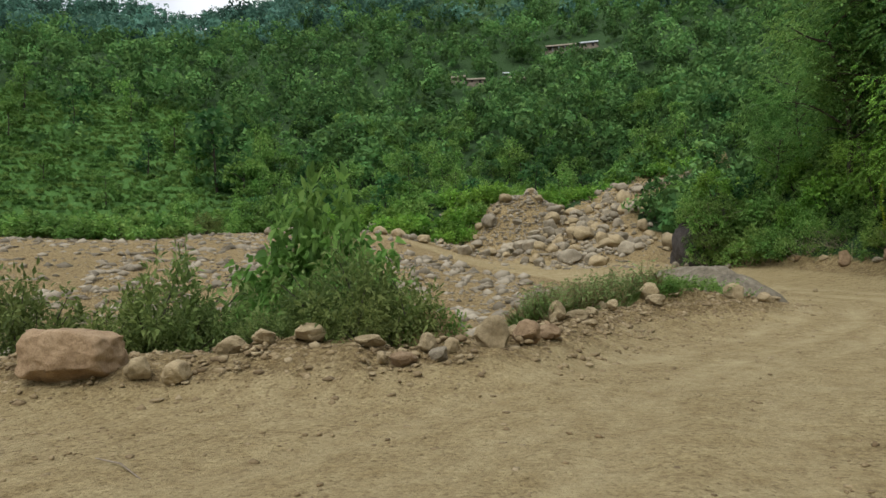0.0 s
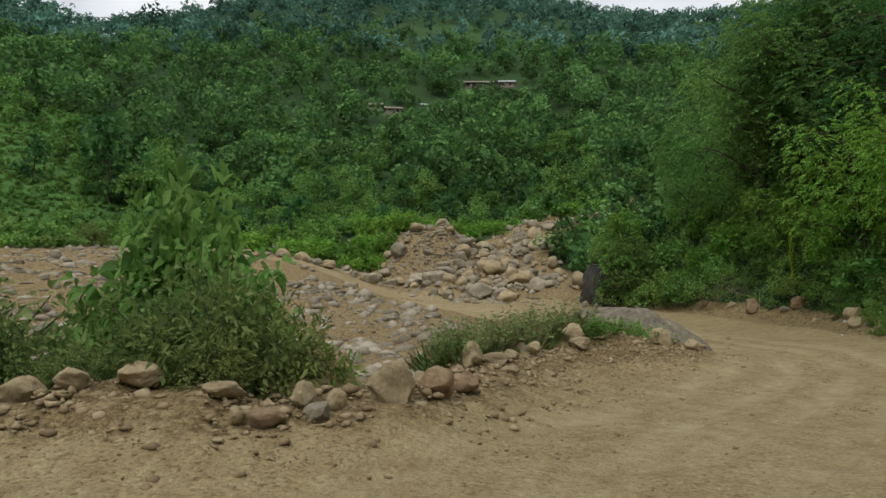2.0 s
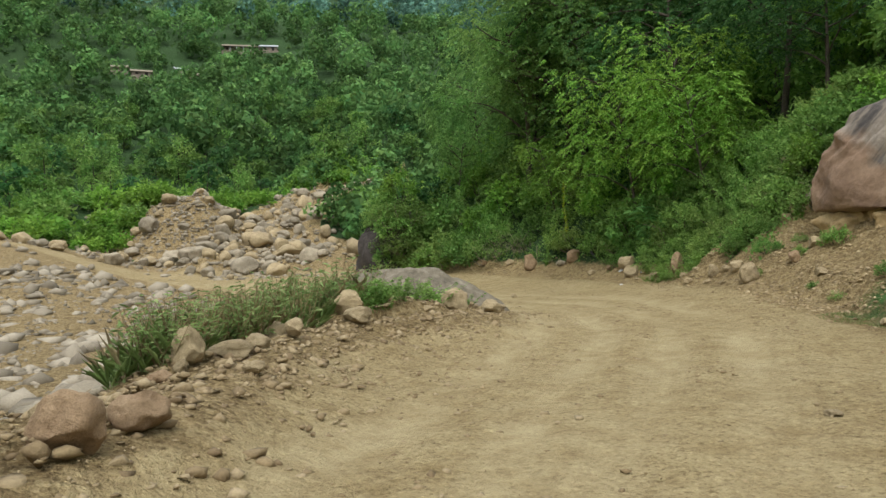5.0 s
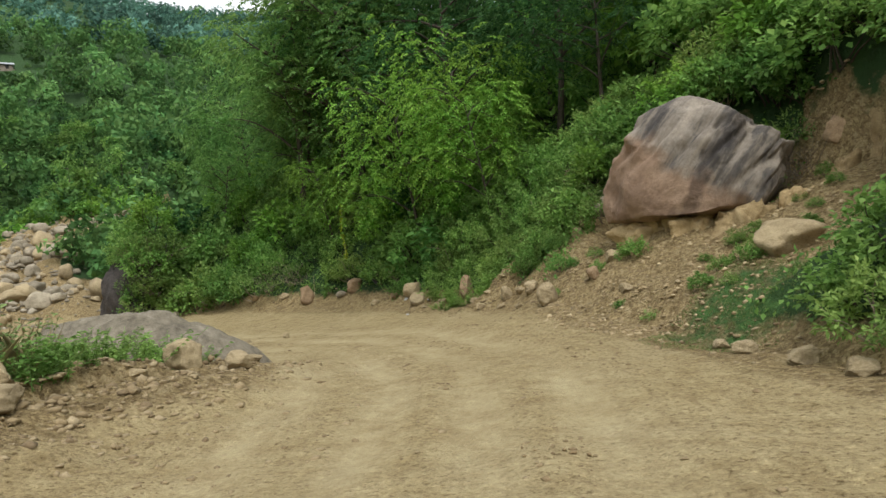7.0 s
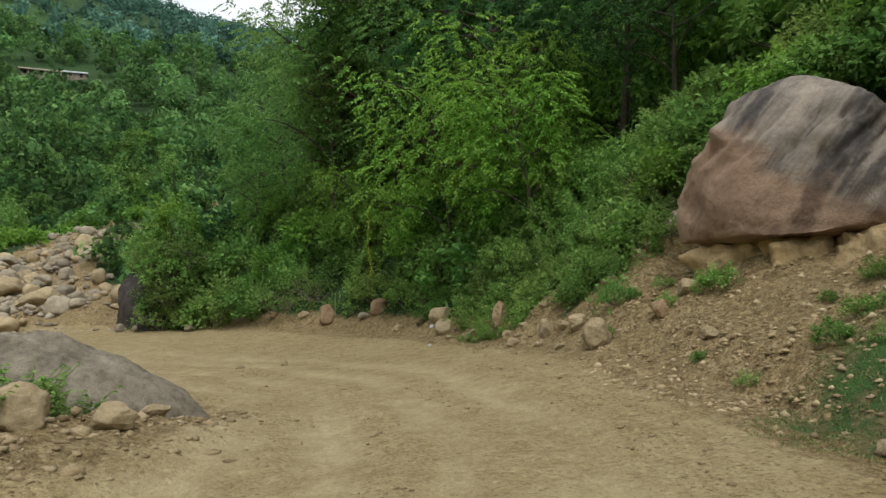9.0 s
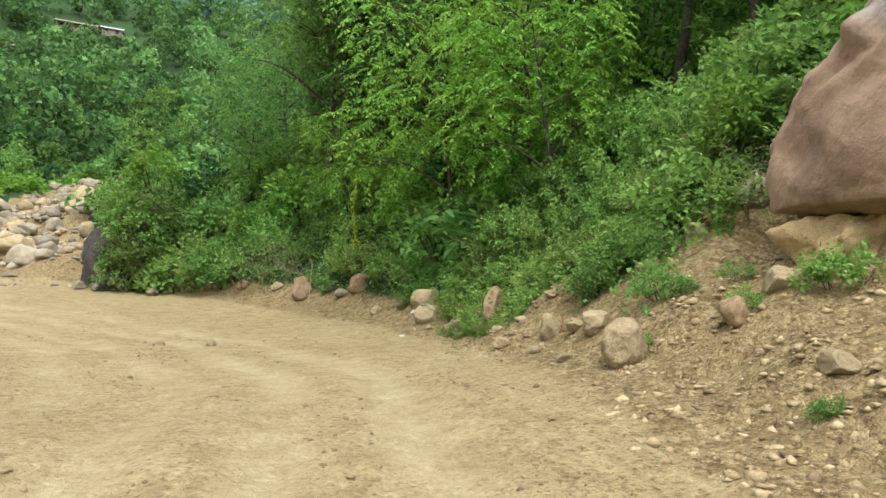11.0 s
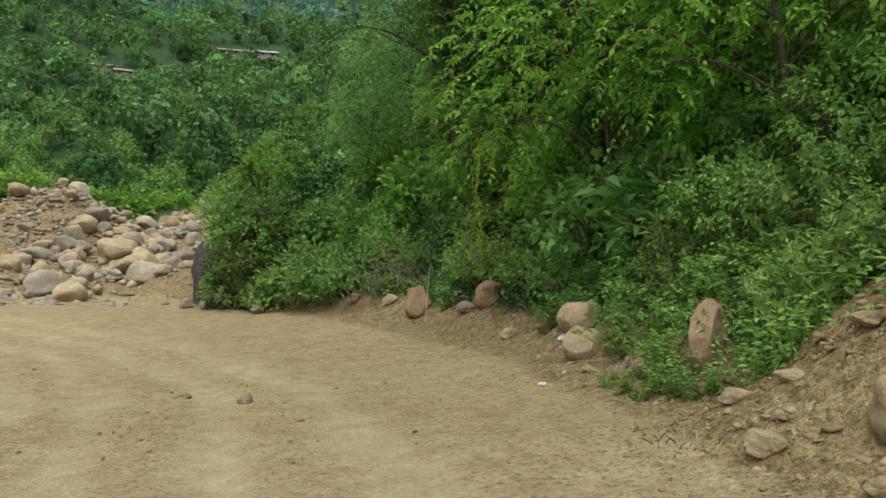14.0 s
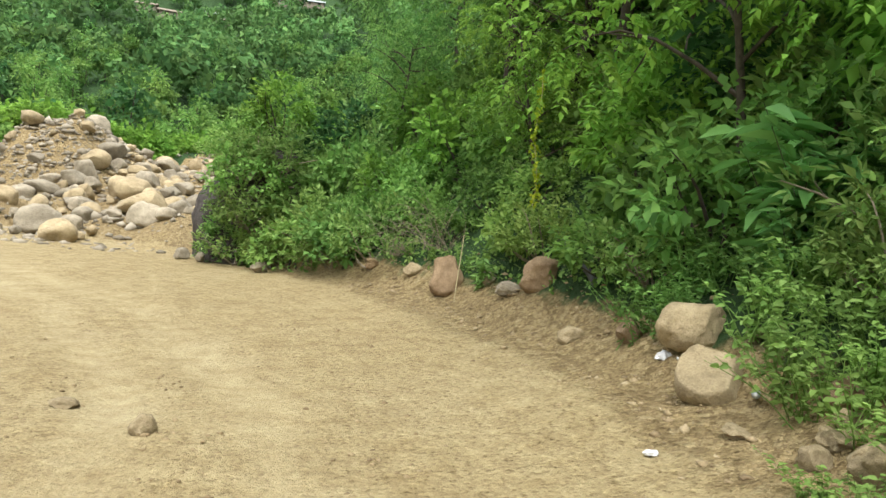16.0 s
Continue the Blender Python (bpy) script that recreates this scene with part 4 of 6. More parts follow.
def loose_strip(x, y):
    """Ridges of crumbs that the wheels leave standing."""
    a, b = near_line(x, y, LANES[0])
    patch = value_noise(a * 1.7, b * 0.35, 64) + 0.6 * value_noise(a * 4.0, b * 0.9, 65)
    return inside(x, y, TRACK) & (lay(x, y)[3] < 0.3) & (patch > 0.28)


small_stones("bank_gravel", 5500, along_line(BANK, 2, 11, 0.9), (0.025, 0.22), M_GRAVEL, "brown gravel and clods on the earth bank", 1)
small_stones("shoulder_rubble", 6500, along_line(BANK, 1, 10, 2.3), (0.02, 0.15), M_GRAVEL, "broken stones and earth crumbs strewn over the shoulder", 16, 4)
small_stones("bank_clods", 1700, along_line(BANK, 2, 11, 0.75), (0.05, 0.26), M_GRAVEL, "broken clods and stones heaped on the earth bank", 11, 4)
small_stones("track_clods", 52000, box_spread(-8, 20, -1, 44, loose_strip), (0.018, 0.1), M_CLOD, "dark crumbs of earth between the wheel lines", 12, 4)
small_stones("verge_gravel", 3800, along_line(FOOT, 5, 14, 0.6), (0.025, 0.16), M_GRAVEL, "gritty stones in the verge below the slope", 2)
small_stones("slip_rubble", 9500, box_spread(14, 24, 12, 25, on_slip), (0.025, 0.17), M_RUBBLE, "ochre rubble of the landslip below the boulder", 3)
small_stones("track_gravel", 9000, box_spread(-8, 20, 0, 42, lambda x, y: inside(x, y, TRACK) & (lay(x, y)[3] < 0.35) & (value_noise(x * 0.6, y * 0.6, 8) > -0.25)), (0.012, 0.085), M_GRAVEL, "small stones scattered over the dirt track", 4)
small_stones("river_pebbles", 5500, box_spread(-70, 12, 30, 100, lambda x, y: (~inside(x, y, TRACK) | (x < -17)) & ~inside(x, y, FOOT) & (np.hypot(x, y) < 112)), (0.2, 1.3), M_PEBBLE, "pale cobbles of the dry river bed", 5)
small_stones("bed_stones", 6500, box_spread(-34, 7, 12, 66, lambda x, y: ~inside(x, y, TRACK) & (near_line(x, y, BANK)[0] > 0.8) & (value_noise(x * 0.35, y * 0.35, 18) > -0.45)), (0.2, 1.5), M_PEBBLE, "pale stones strewn down the bank to the river bed", 9)
small_stones("gorge_pebbles", 2200, along_line(STREAM, 0, 7, 3.8), (0.2, 1.0), M_PEBBLE, "grey cobbles packed between the stream boulders", 6)
small_stones("heap_rubble", 3000, lambda rng, n: (rng.normal(2.0, 3.8, n), rng.normal(85.0, 3.6, n)), (0.1, 0.7), M_PEBBLE, "pale rubble of the spoil heap", 7)

# ---- plants ----


def unit(v):
    return v / np.maximum(np.linalg.norm(v, axis=-1, keepdims=True), 1e-9)


def leaf_arrays(p, d, size, wide, rng, fold=0.25, curl=0.15, face=None):
    """Folded leaves: from p along d; size and wide are arrays."""
    n = len(p)
    d = unit(d)
    s = unit(np.cross(d, (np.array([0, 0, 1.0]) if face is None else face) + 0.35 * rng.normal(0, 1, (n, 3))))
    u = np.cross(s, d)
    size, wide = np.broadcast_to(size, n)[:, None], np.broadcast_to(wide, n)[:, None]
    mid = p + d * size * 0.45
    v = np.stack([p, mid + s * wide + u * wide * fold, p + d * size - u * size * curl, mid - s * wide + u * wide * fold], 1)
    k = (np.arange(n) * 4)[:, None]
    f = np.concatenate([k + np.array([[0, 1, 2]]), k + np.array([[0, 2, 3]])])
    return v.reshape(-1, 3), f


def broad_leaf_arrays(p, d, size, wide, rng, fold=0.2, curl=0.3):
    """Rounded, pointed leaves with a bent tip."""
    n = len(p)
    d = unit(d)
    s = unit(np.cross(d, np.array([0, 0, 1.0]) + 0.35 * rng.normal(0, 1, (n, 3))))
    u = np.cross(s, d)
    size, wide = np.broadcast_to(size, n)[:, None], np.broadcast_to(wide, n)[:, None]
    a, b = p + d * size * 0.28, p + d * size * 0.62 - u * size * curl * 0.3
    lift = u * wide * fold
    v = np.stack([p, a + s * wide * 0.92 + lift, b + s * wide * 0.74 + lift, p + d * size - u * size * curl, b - s * wide * 0.74 + lift, a - s * wide * 0.92 + lift], 1)
    k = (np.arange(n) * 6)[:, None]
    f = np.concatenate([k + np.array([q]) for q in ([0, 1, 2], [0, 2, 3], [0, 3, 4], [0, 4, 5])])
    return v.reshape(-1, 3), f


def tube_arrays(path, radii, sides=5):
    """A tapering tube along points."""
    path = np.asarray(path, float)
    t = unit(np.gradient(path, axis=0))
    a = unit(np.cross(t, np.array([0.31, 0.17, 0.93])))
    b = np.cross(t, a)
    ang = np.arange(sides) * 2 * np.pi / sides
    r = np.asarray(radii)[:, None, None]
    v = path[:, None] + r * (np.cos(ang)[None, :, None] * a[:, None] + np.sin(ang)[None, :, None] * b[:, None])
    n = len(path)
    i = np.arange(n * sides).reshape(n, sides)
    j = np.roll(i, -1, 1)
    q = np.stack([i[:-1], j[:-1], j[1:], i[1:]], -1).reshape(-1, 4)
    f = np.concatenate([q[:, [0, 1, 2]], q[:, [0, 2, 3]]])
    return v.reshape(-1, 3), f


def join(parts):
    vs, fs, k = [], [], 0
    for v, f in parts:
        vs.append(v)
        fs.append(f + k)
        k += len(v)
    return np.concatenate(vs), np.concatenate(fs)


def bend(a, b, rng, n=6, sag=0.0, wob=0.08):
    t = np.linspace(0, 1, n)[:, None]
    a, b = np.asarray(a, float), np.asarray(b, float)
    L = np.linalg.norm(b - a)
    p = a + (b - a) * t
    p += np.sin(t * np.pi) * rng.normal(0, wob * L, (1, 3))
    p[:, 2] += (np.sin(t * np.pi) * sag * L)[:, 0]
    return p


def spray(tips, outs, per, reach, leaf, wide, rng, droop=0.3, spread=0.9, shape=leaf_arrays):
    """Leaves set along short twigs at each tip."""
    n = len(tips)
    k = np.repeat(np.arange(n), per)
    along = rng.random(len(k))[:, None]
    o = outs[k]
    side = unit(rng.normal(0, 1, (len(k), 3)))
    p = tips[k] + o * (along - 0.5) * reach + side * reach * 0.42 * rng.random((len(k), 1))
    d = o * 0.7 + side * spread + np.array([0, 0, -droop])
    sz = leaf * rng.uniform(0.65, 1.3, len(k))
    return shape(p, d, sz, sz * wide, rng)


def fronds(tips, outs, pairs, long, leaf, wide, rng, droop=0.5):
    """Compound leaves: leaflets in two rows along a drooping midrib at each tip."""
    n, m = len(tips), pairs * 2 + 1
    k = np.repeat(np.arange(n), m)
    j = np.tile(np.arange(m), n)
    t = np.where(j == m - 1, 1.0, (j // 2 + 1) / (pairs + 0.6))[:, None]
    o = unit(outs * np.array([1, 1, 0.45]) + np.array([0, 0, 0.12]))[k]
    size = (long * rng.uniform(0.7, 1.3, n))[k][:, None]
    p = tips[k] + o * size * t + np.array([0, 0, -1.0]) * droop * size * t * t
    way = unit(o + np.array([0, 0, -2.0]) * droop * t)
    side = unit(np.cross(o, np.array([0, 0, 1.0]) + 0.1 * rng.normal(0, 1, o.shape)))
    sign = np.where(j == m - 1, 0.0, np.where(j % 2 == 0, 1.0, -1.0))[:, None]
    d = way * (0.55 + 0.5 * (j == m - 1)[:, None]) + side * sign + np.array([0, 0, -0.35 * droop]) + rng.normal(0, 0.1, way.shape)
    sz = leaf * rng.uniform(0.75, 1.2, len(k))
    return leaf_arrays(p, d, sz, sz * wide, rng)


def plant(name, label, category, stems, foliage, stem_mat, leaf_mat, leaf_name="foliage"):
    """A plant out of sight, to be copied: an empty with stems and leaves."""
    top = new(name)
    part("branchwork" if category != "tree" else "trunk", mesh_np("branchwork", *stems, stem_mat, True), top, "thin woody branches" if category != "tree" else "tapered trunk and limbs")
    part(leaf_name, mesh_np("leaves", *foliage, leaf_mat), top)
    for ob in top.children:
        tagged(ob, kind="stuff")
    tagged(top, label, category)
    return top


def bush_parts(seed, wide=1.0, high=1.0, clumps=110, per=20, leaf=0.12, slim=0.28, reach=0.3, droop=0.3, stems=14, base=0.12, leaf_shape=None):
    rng = np.random.default_rng(seed)
    d = rng.normal(0, 1, (clumps, 3))
    d[:, 2] = np.abs(d[:, 2]) - 0.25
    d = unit(d)
    lob = np.stack([value_noise(d[:, 0] * 2.3 + seed, d[:, 1] * 2.3 + d[:, 2], seed + q) for q in range(2)], 1)
    rad = (0.5 + 0.5 * rng.random(clumps) ** 0.5) * (1 + 0.32 * lob[:, 0])
    tips = d * rad[:, None] * np.array([wide, wide, high]) + np.array([0, 0, high * 0.38])
    tips[:, 2] = np.maximum(tips[:, 2], 0.06 * high)
    outs = unit(d + np.array([0, 0, 0.35]) + rng.normal(0, 0.25, d.shape))
    leaves = spray(tips, outs, per, reach, leaf, slim, rng, droop, 0.9, leaf_shape or leaf_arrays)
    wood = []
    for i in rng.choice(clumps, stems, replace=False):
        a = np.array([rng.normal(0, base * wide), rng.normal(0, base * wide), -0.15])
        wood.append(tube_arrays(bend(a, tips[i] * 1.02, rng, 5), np.linspace(0.028, 0.006, 5) * (0.6 + 0.4 * high), 4))
    return join(wood), leaves


def tree_parts(seed, high=9.0, crown=3.0, limbs=9, clusters=60, per=110, leaf=0.22, slim=0.3, lean=(0, 0), bare=0.3, droop=0.4, ball=0.95, thick=0.17, sides=(8, 5, 4), pairs=0):
    rng = np.random.default_rng(seed)
    top = np.array([lean[0] + rng.normal(0, 0.3), lean[1] + rng.normal(0, 0.3), high * 0.86])
    spine = bend((0, 0, -0.3), top, rng, 9, 0, 0.05)
    wood = [tube_arrays(spine, np.linspace(thick, thick * 0.2, 9), sides[0])]
    ends = []
    for i in range(limbs):
        h = bare + (1 - bare) * (i + 0.5) / limbs
        k = min(h, 0.98) * 8
        a = spine[int(k)] + (spine[min(int(k) + 1, 8)] - spine[int(k)]) * (k - int(k))
        az = i * 2.4 + rng.uniform(-0.5, 0.5)
        out = crown * (0.95 - 0.45 * abs(h - 0.55)) * rng.uniform(0.75, 1.1)
        b = a + np.array([math.cos(az) * out, math.sin(az) * out, out * rng.uniform(0.15, 0.6)])
        limb = bend(a, b, rng, 6, 0.08, 0.06)
        wood.append(tube_arrays(limb, np.linspace(thick * 0.42, thick * 0.08, 6), sides[1]))
        ends += [limb[3], limb[4], limb[5], limb[5]]
        for _ in range(2):
            c = limb[3] + rng.normal(0, 0.3 * crown, 3) * np.array([1, 1, 0.6])
            wood.append(tube_arrays(bend(limb[2], c, rng, 4), np.linspace(thick * 0.2, thick * 0.06, 4), sides[2]))
            ends.append(c)
    ends.append(top)
    ends = np.array(ends)
    c = ends[rng.integers(0, len(ends), clusters)] + rng.normal(0, 0.16 * crown, (clusters, 3))
    twigs = 9
    k = np.repeat(np.arange(clusters), twigs)
    o = unit(rng.normal(0, 1, (len(k), 3)) + np.array([0, 0, 0.25]))
    tips = c[k] + o * ball * (0.35 + 0.65 * rng.random((len(k), 1)) ** 0.6) * np.array([1, 1, 0.75])
    if pairs:
        leaves = fronds(tips, o, pairs, leaf * 2.6, leaf, slim, rng, droop)
    else:
        leaves = spray(tips, o, max(per // twigs, 1), ball * 0.5, leaf, slim, rng, droop)
    return join(wood), leaves


def bamboo_parts(seed, culms=16, high=12.0, per=150):
    rng = np.random.default_rng(seed)
    wood, ps, ds = [], [], []
    for _ in range(culms):
        az = rng.uniform(0, 2 * np.pi)
        out = high * rng.uniform(0.12, 0.42)
        t = np.linspace(0, 1, 12)
        h = high * rng.uniform(0.75, 1.05)
        foot = rng.normal(0, 0.45, 2)
        p = np.stack([foot[0] + math.cos(az) * out * t ** 2.6, foot[1] + math.sin(az) * out * t ** 2.6, h * (t - 0.16 * t ** 4) - 0.3], 1)
        wood.append(tube_arrays(p, np.linspace(0.055, 0.008, 12), 5))
        k = rng.uniform(2.5, 11, per)
        i = np.minimum(k.astype(int), 10)
        q = p[i] + (p[i + 1] - p[i]) * (k - i)[:, None]
        side = unit(rng.normal(0, 1, (per, 3)) * np.array([1, 1, 0.5]))
        ps.append(q + side * rng.uniform(0.1, 1.0, (per, 1)))
        ds.append(side * 0.8 + np.array([0, 0, -0.75]) + rng.normal(0, 0.2, (per, 3)))
    p, d = np.concatenate(ps), np.concatenate(ds)
    return join(wood), leaf_arrays(p, d, rng.uniform(0.3, 0.6, len(p)), rng.uniform(0.03, 0.06, len(p)), rng)


def leafy_herb_parts(seed, stalks=9, high=1.2, leaf=0.3, slim=0.3, per=10, spread=0.45):
    """Upright stalks with broad leaves up them."""
    rng = np.random.default_rng(seed)
    wood, ps, ds, sz = [], [], [], []
    for _ in range(stalks):
        top = np.array([rng.normal(0, spread), rng.normal(0, spread), high * rng.uniform(0.6, 1.0)])
        p = bend((rng.normal(0, 0.1), rng.normal(0, 0.1), -0.1), top, rng, 6, 0, 0.05)
        wood.append(tube_arrays(p[::2] if len(p) > 6 else p[[0, 2, 5]], np.linspace(0.01, 0.004, 3), 3))
        k = 0.5 + 4.5 * rng.random(per) ** 0.8
        i = np.minimum(k.astype(int), 4)
        q = p[i] + (p[i + 1] - p[i]) * (k - i)[:, None]
        az = rng.uniform(0, 2 * np.pi, per)
        ps.append(q)
        ds.append(np.stack([np.cos(az), np.sin(az), rng.uniform(-0.35, 0.5, per)], 1))
        sz.append(leaf * rng.uniform(0.6, 1.2, per))
    p, d, s = np.concatenate(ps), np.concatenate(ds), np.concatenate(sz)
    return join(wood), broad_leaf_arrays(p, d, s, s * slim, rng)


used_first = set()


def grow(kind, x, y, size, turn=None, tall=1.0, sink=0.0, group=""):
    """The kind's first plant itself, then copies of it."""
    turn = plant_rng.uniform(0, 6.283) if turn is None else turn
    m = Matrix.Translation((x, y, ground_z(x, y) - sink)) @ Matrix.Rotation(turn, 4, "Z") @ Matrix.Diagonal((size, size, size * tall, 1))
    if kind.name not in used_first:
        used_first.add(kind.name)
        kind.matrix_basis = m
        ob = kind
    else:
        ob = copy_thing(kind, Matrix())
        ob.matrix_basis = m
    if group:
        ob["group"] = group
    return ob


plant_rng = random.Random(11)
SMALL = [plant("bush", "dense green bush with small leaves on the slope", "bush", *bush_parts(s, 1, 0.95, 90, 13, 0.155, 0.33, 0.34, 0.35, 8), M_BARK, M_LEAF) for s in (1, 2, 3)]
FINE = [plant("thicket", "tangled olive thicket of fine leaves and dry twigs", "bush", *bush_parts(s, 1.05, 0.85, 100, 12, 0.145, 0.23, 0.3, 0.1, 12), M_TWIG, M_LEAF_OLIVE) for s in (4, 5)]
LIME = [plant("lime_shrub", "bright yellow-green shrub with drooping leaves", "shrub", *bush_parts(s, 1, 1.1, 90, 15, 0.155, 0.31, 0.36, 0.6, 9), M_BARK, M_LEAF_LIME) for s in (6, 7)]
LUSH = [plant("leafy_bush", "fresh green bush with many small leaves above the verge", "bush", *bush_parts(s, 1, 0.95, 130, 22, 0.085, 0.36, 0.34, 0.45, 10, leaf_shape=broad_leaf_arrays), M_BARK, m) for s, m in ((14, M_LEAF), (15, M_LEAF_HERB))]
DEEP = [plant("dark_shrub", "dark green leafy shrub in the shade of the trees", "shrub", *bush_parts(s, 1, 1.15, 90, 15, 0.155, 0.32, 0.36, 0.5, 9), M_BARK, M_LEAF_DEEP) for s in (8, 9)]
HERB = [plant("broadleaf_weed", "upright green weeds with broad leaves", "weed", *leafy_herb_parts(s, 18, 1.0, 0.13, 0.34, 14), M_LEAF_HERB, M_LEAF_HERB) for s in (20, 21)]

# undergrowth on the spur
placed = []


def scatter_slope(kinds, count, d_lo, d_hi, y_lo, y_hi, gap, size, seed, group, tall=(0.85, 1.2), sink=0.1):
    rng = random.Random(seed)
    n = tries = 0
    while n < count and tries < count * 60:
        tries += 1
        x, y = rng.uniform(8, 62), rng.uniform(y_lo, y_hi)
        ax, ay = np.array([x]), np.array([y])
        if not inside(ax, ay, FOOT)[0]:
            continue
        d = near_line(ax, ay, FOOT)[0][0]
        if not d_lo <= d <= d_hi or on_slip(x, y) and (d < 5.6 or y < 17.0 and d < 7.6):
            continue
        if math.hypot(x - 21.4, y - 19) < 2.9 or (15.8 < y < 25 and d < 2.2) or (y < 16 and d < 5) or math.hypot(x - 20.1, y - 27.3) < 1.5:
            continue
        if any((x - a) ** 2 + (y - b) ** 2 < (gap * (0.7 + 0.3 * (s + g) / 2)) ** 2 for a, b, s, g in placed):
            continue
        s = rng.uniform(*size)
        placed.append((x, y, s, s))
        grow(kinds[rng.randrange(len(kinds))], x, y, s, rng.uniform(0, 6.28), rng.uniform(*tall), sink, group)
        n += 1


scatter_slope(HERB, 34, 0.3, 2.6, 25, 38, 0.62, (0.5, 0.75), 8, "undergrowth of the slope")
scatter_slope(HERB, 34, 0.5, 4.0, 9, 50, 1.0, (0.6, 0.95), 7, "undergrowth of the slope")
scatter_slope(LUSH, 14, 1.6, 6.0, 25.5, 34, 1.25, (1.0, 1.4), 22, "undergrowth of the slope")
scatter_slope(LIME + SMALL + LIME + FINE, 70, 2.4, 8.0, 33, 60, 1.55, (1.35, 2.0), 21, "undergrowth of the slope", (0.95, 1.3))
scatter_slope(SMALL + FINE + SMALL + FINE, 180, 0.8, 7.0, 9, 60, 0.98, (0.8, 1.25), 1, "undergrowth of the slope")
scatter_slope(SMALL + LIME + DEEP + LIME, 95, 6.5, 16.0, 12, 74, 1.9, (1.6, 2.4), 2, "undergrowth of the slope")
scatter_slope(DEEP + LIME, 36, 12.0, 34.0, 12, 110, 3.8, (2.8, 4.0), 3, "undergrowth of the slope")

# trees of the spur
TREES = [plant("slope_tree", "tall leafy tree leaning out from the slope", "tree", *tree_parts(31, 10, 3.4, 11, 96, 99, 0.2, 0.25, (-1.2, -0.6), 0.3, 0.5, 1.2, pairs=4), M_BARK, M_LEAF_TREE),
         plant("slope_tree", "tall dark tree in the wood above the track", "tree", *tree_parts(32, 12, 3.6, 12, 96, 81, 0.21, 0.25, (-0.8, 0.4), 0.34, 0.45, 1.25, pairs=4), M_BARK, M_LEAF_DEEP),
         plant("slope_tree", "bright leafy tree with drooping sprays", "tree", *tree_parts(33, 8, 3.0, 10, 92, 117, 0.18, 0.25, (-1.4, 0), 0.26, 0.6, 1.15, 0.1, pairs=4), M_BARK, M_LEAF_LIME)]
for kind, x, y, s, t in [(2, 25.0, 33.5, 1.1, 0.4), (2, 24.2, 36.8, 1.1, 0.2), (2, 24.0, 31.2, 0.85, 0.0), (1, 27.5, 37.5, 1.15, 2.0), (0, 25.6, 41.5, 0.9, 1.1), (1, 28.5, 31.0, 1.1, 3.0), (0, 26.5, 46.0, 1.45, 0.5),
                         (2, 24.0, 45.0, 0.75, 5.2), (0, 24.8, 50.5, 1.4, 0.3), (1, 30.0, 42.0, 1.2, 4.1), (1, 32.0, 34.0, 1.2, 1.0), (1, 27.5, 27.5, 0.7, 2.2), (1, 30.5, 50.0, 1.6, 2.9), (0, 27.6, 52.0, 1.6, 1.2), (0, 29.0, 45.0, 1.6, 3.3), (0, 26.8, 48.6, 1.5, 0.6), (0, 33.0, 57.0, 1.2, 0.9),
                         (1, 35.0, 45.0, 1.2, 3.6), (1, 29.5, 24.0, 0.7, 1.7), (1, 34, 27, 1.1, 2.5), (0, 25.4, 47.0, 1.1, 1.5), (1, 28.5, 49.0, 1.3, 5.0), (0, 26.3, 51.5, 1.1, 3.1), (0, 22.5, 58.5, 0.6, 2.0), (1, 38, 66, 1.2, 0.3), (0, 27, 62, 0.95, 4.4)]:
    grow(TREES[kind], x, y, s, t, 1.0, 0.1, "trees of the spur")
BAMBOO = plant("bamboo_clump", "clump of arching green bamboo", "bamboo", *bamboo_parts(41, 20, 13, 170), M_LEAF_TREE, M_LEAF_TREE)
for x, y, s in [(26.5, 53.5, 1.2), (29.5, 59.5, 1.25), (24.0, 62.5, 0.85), (31, 66, 1.2), (33.5, 51, 1.3)]:
    grow(BAMBOO, x, y, s, None, 1.0, 0.1, "bamboo on the spur")
# overhang at the bend
for kind, x, y, s in [(LIME[0], 17.9, 59.0, 2.3), (SMALL[0], 18.9, 56.4, 2.1), (SMALL[2], 16.9, 56.6, 1.35), (FINE[0], 17.9, 55.0, 1.4), (SMALL[0], 18.4, 53.8, 1.5), (FINE[1], 19.4, 51.6, 1.3), (SMALL[1], 17.7, 57.3, 1.9), (FINE[0], 19.2, 53.2, 1.8), (DEEP[0], 21.0, 60, 2.4), (FINE[1], 17.2, 57.0, 1.3), (LIME[0], 21.5, 62.5, 2.3), (SMALL[2], 24, 66, 2.4), (FINE[0], 18.2, 55.2, 1.6), (SMALL[2], 19.9, 51.0, 1.7), (FINE[1], 20.4, 48.6, 1.5)]:
    grow(kind, x, y, s, None, 1.0, 0.1, "undergrowth of the slope")
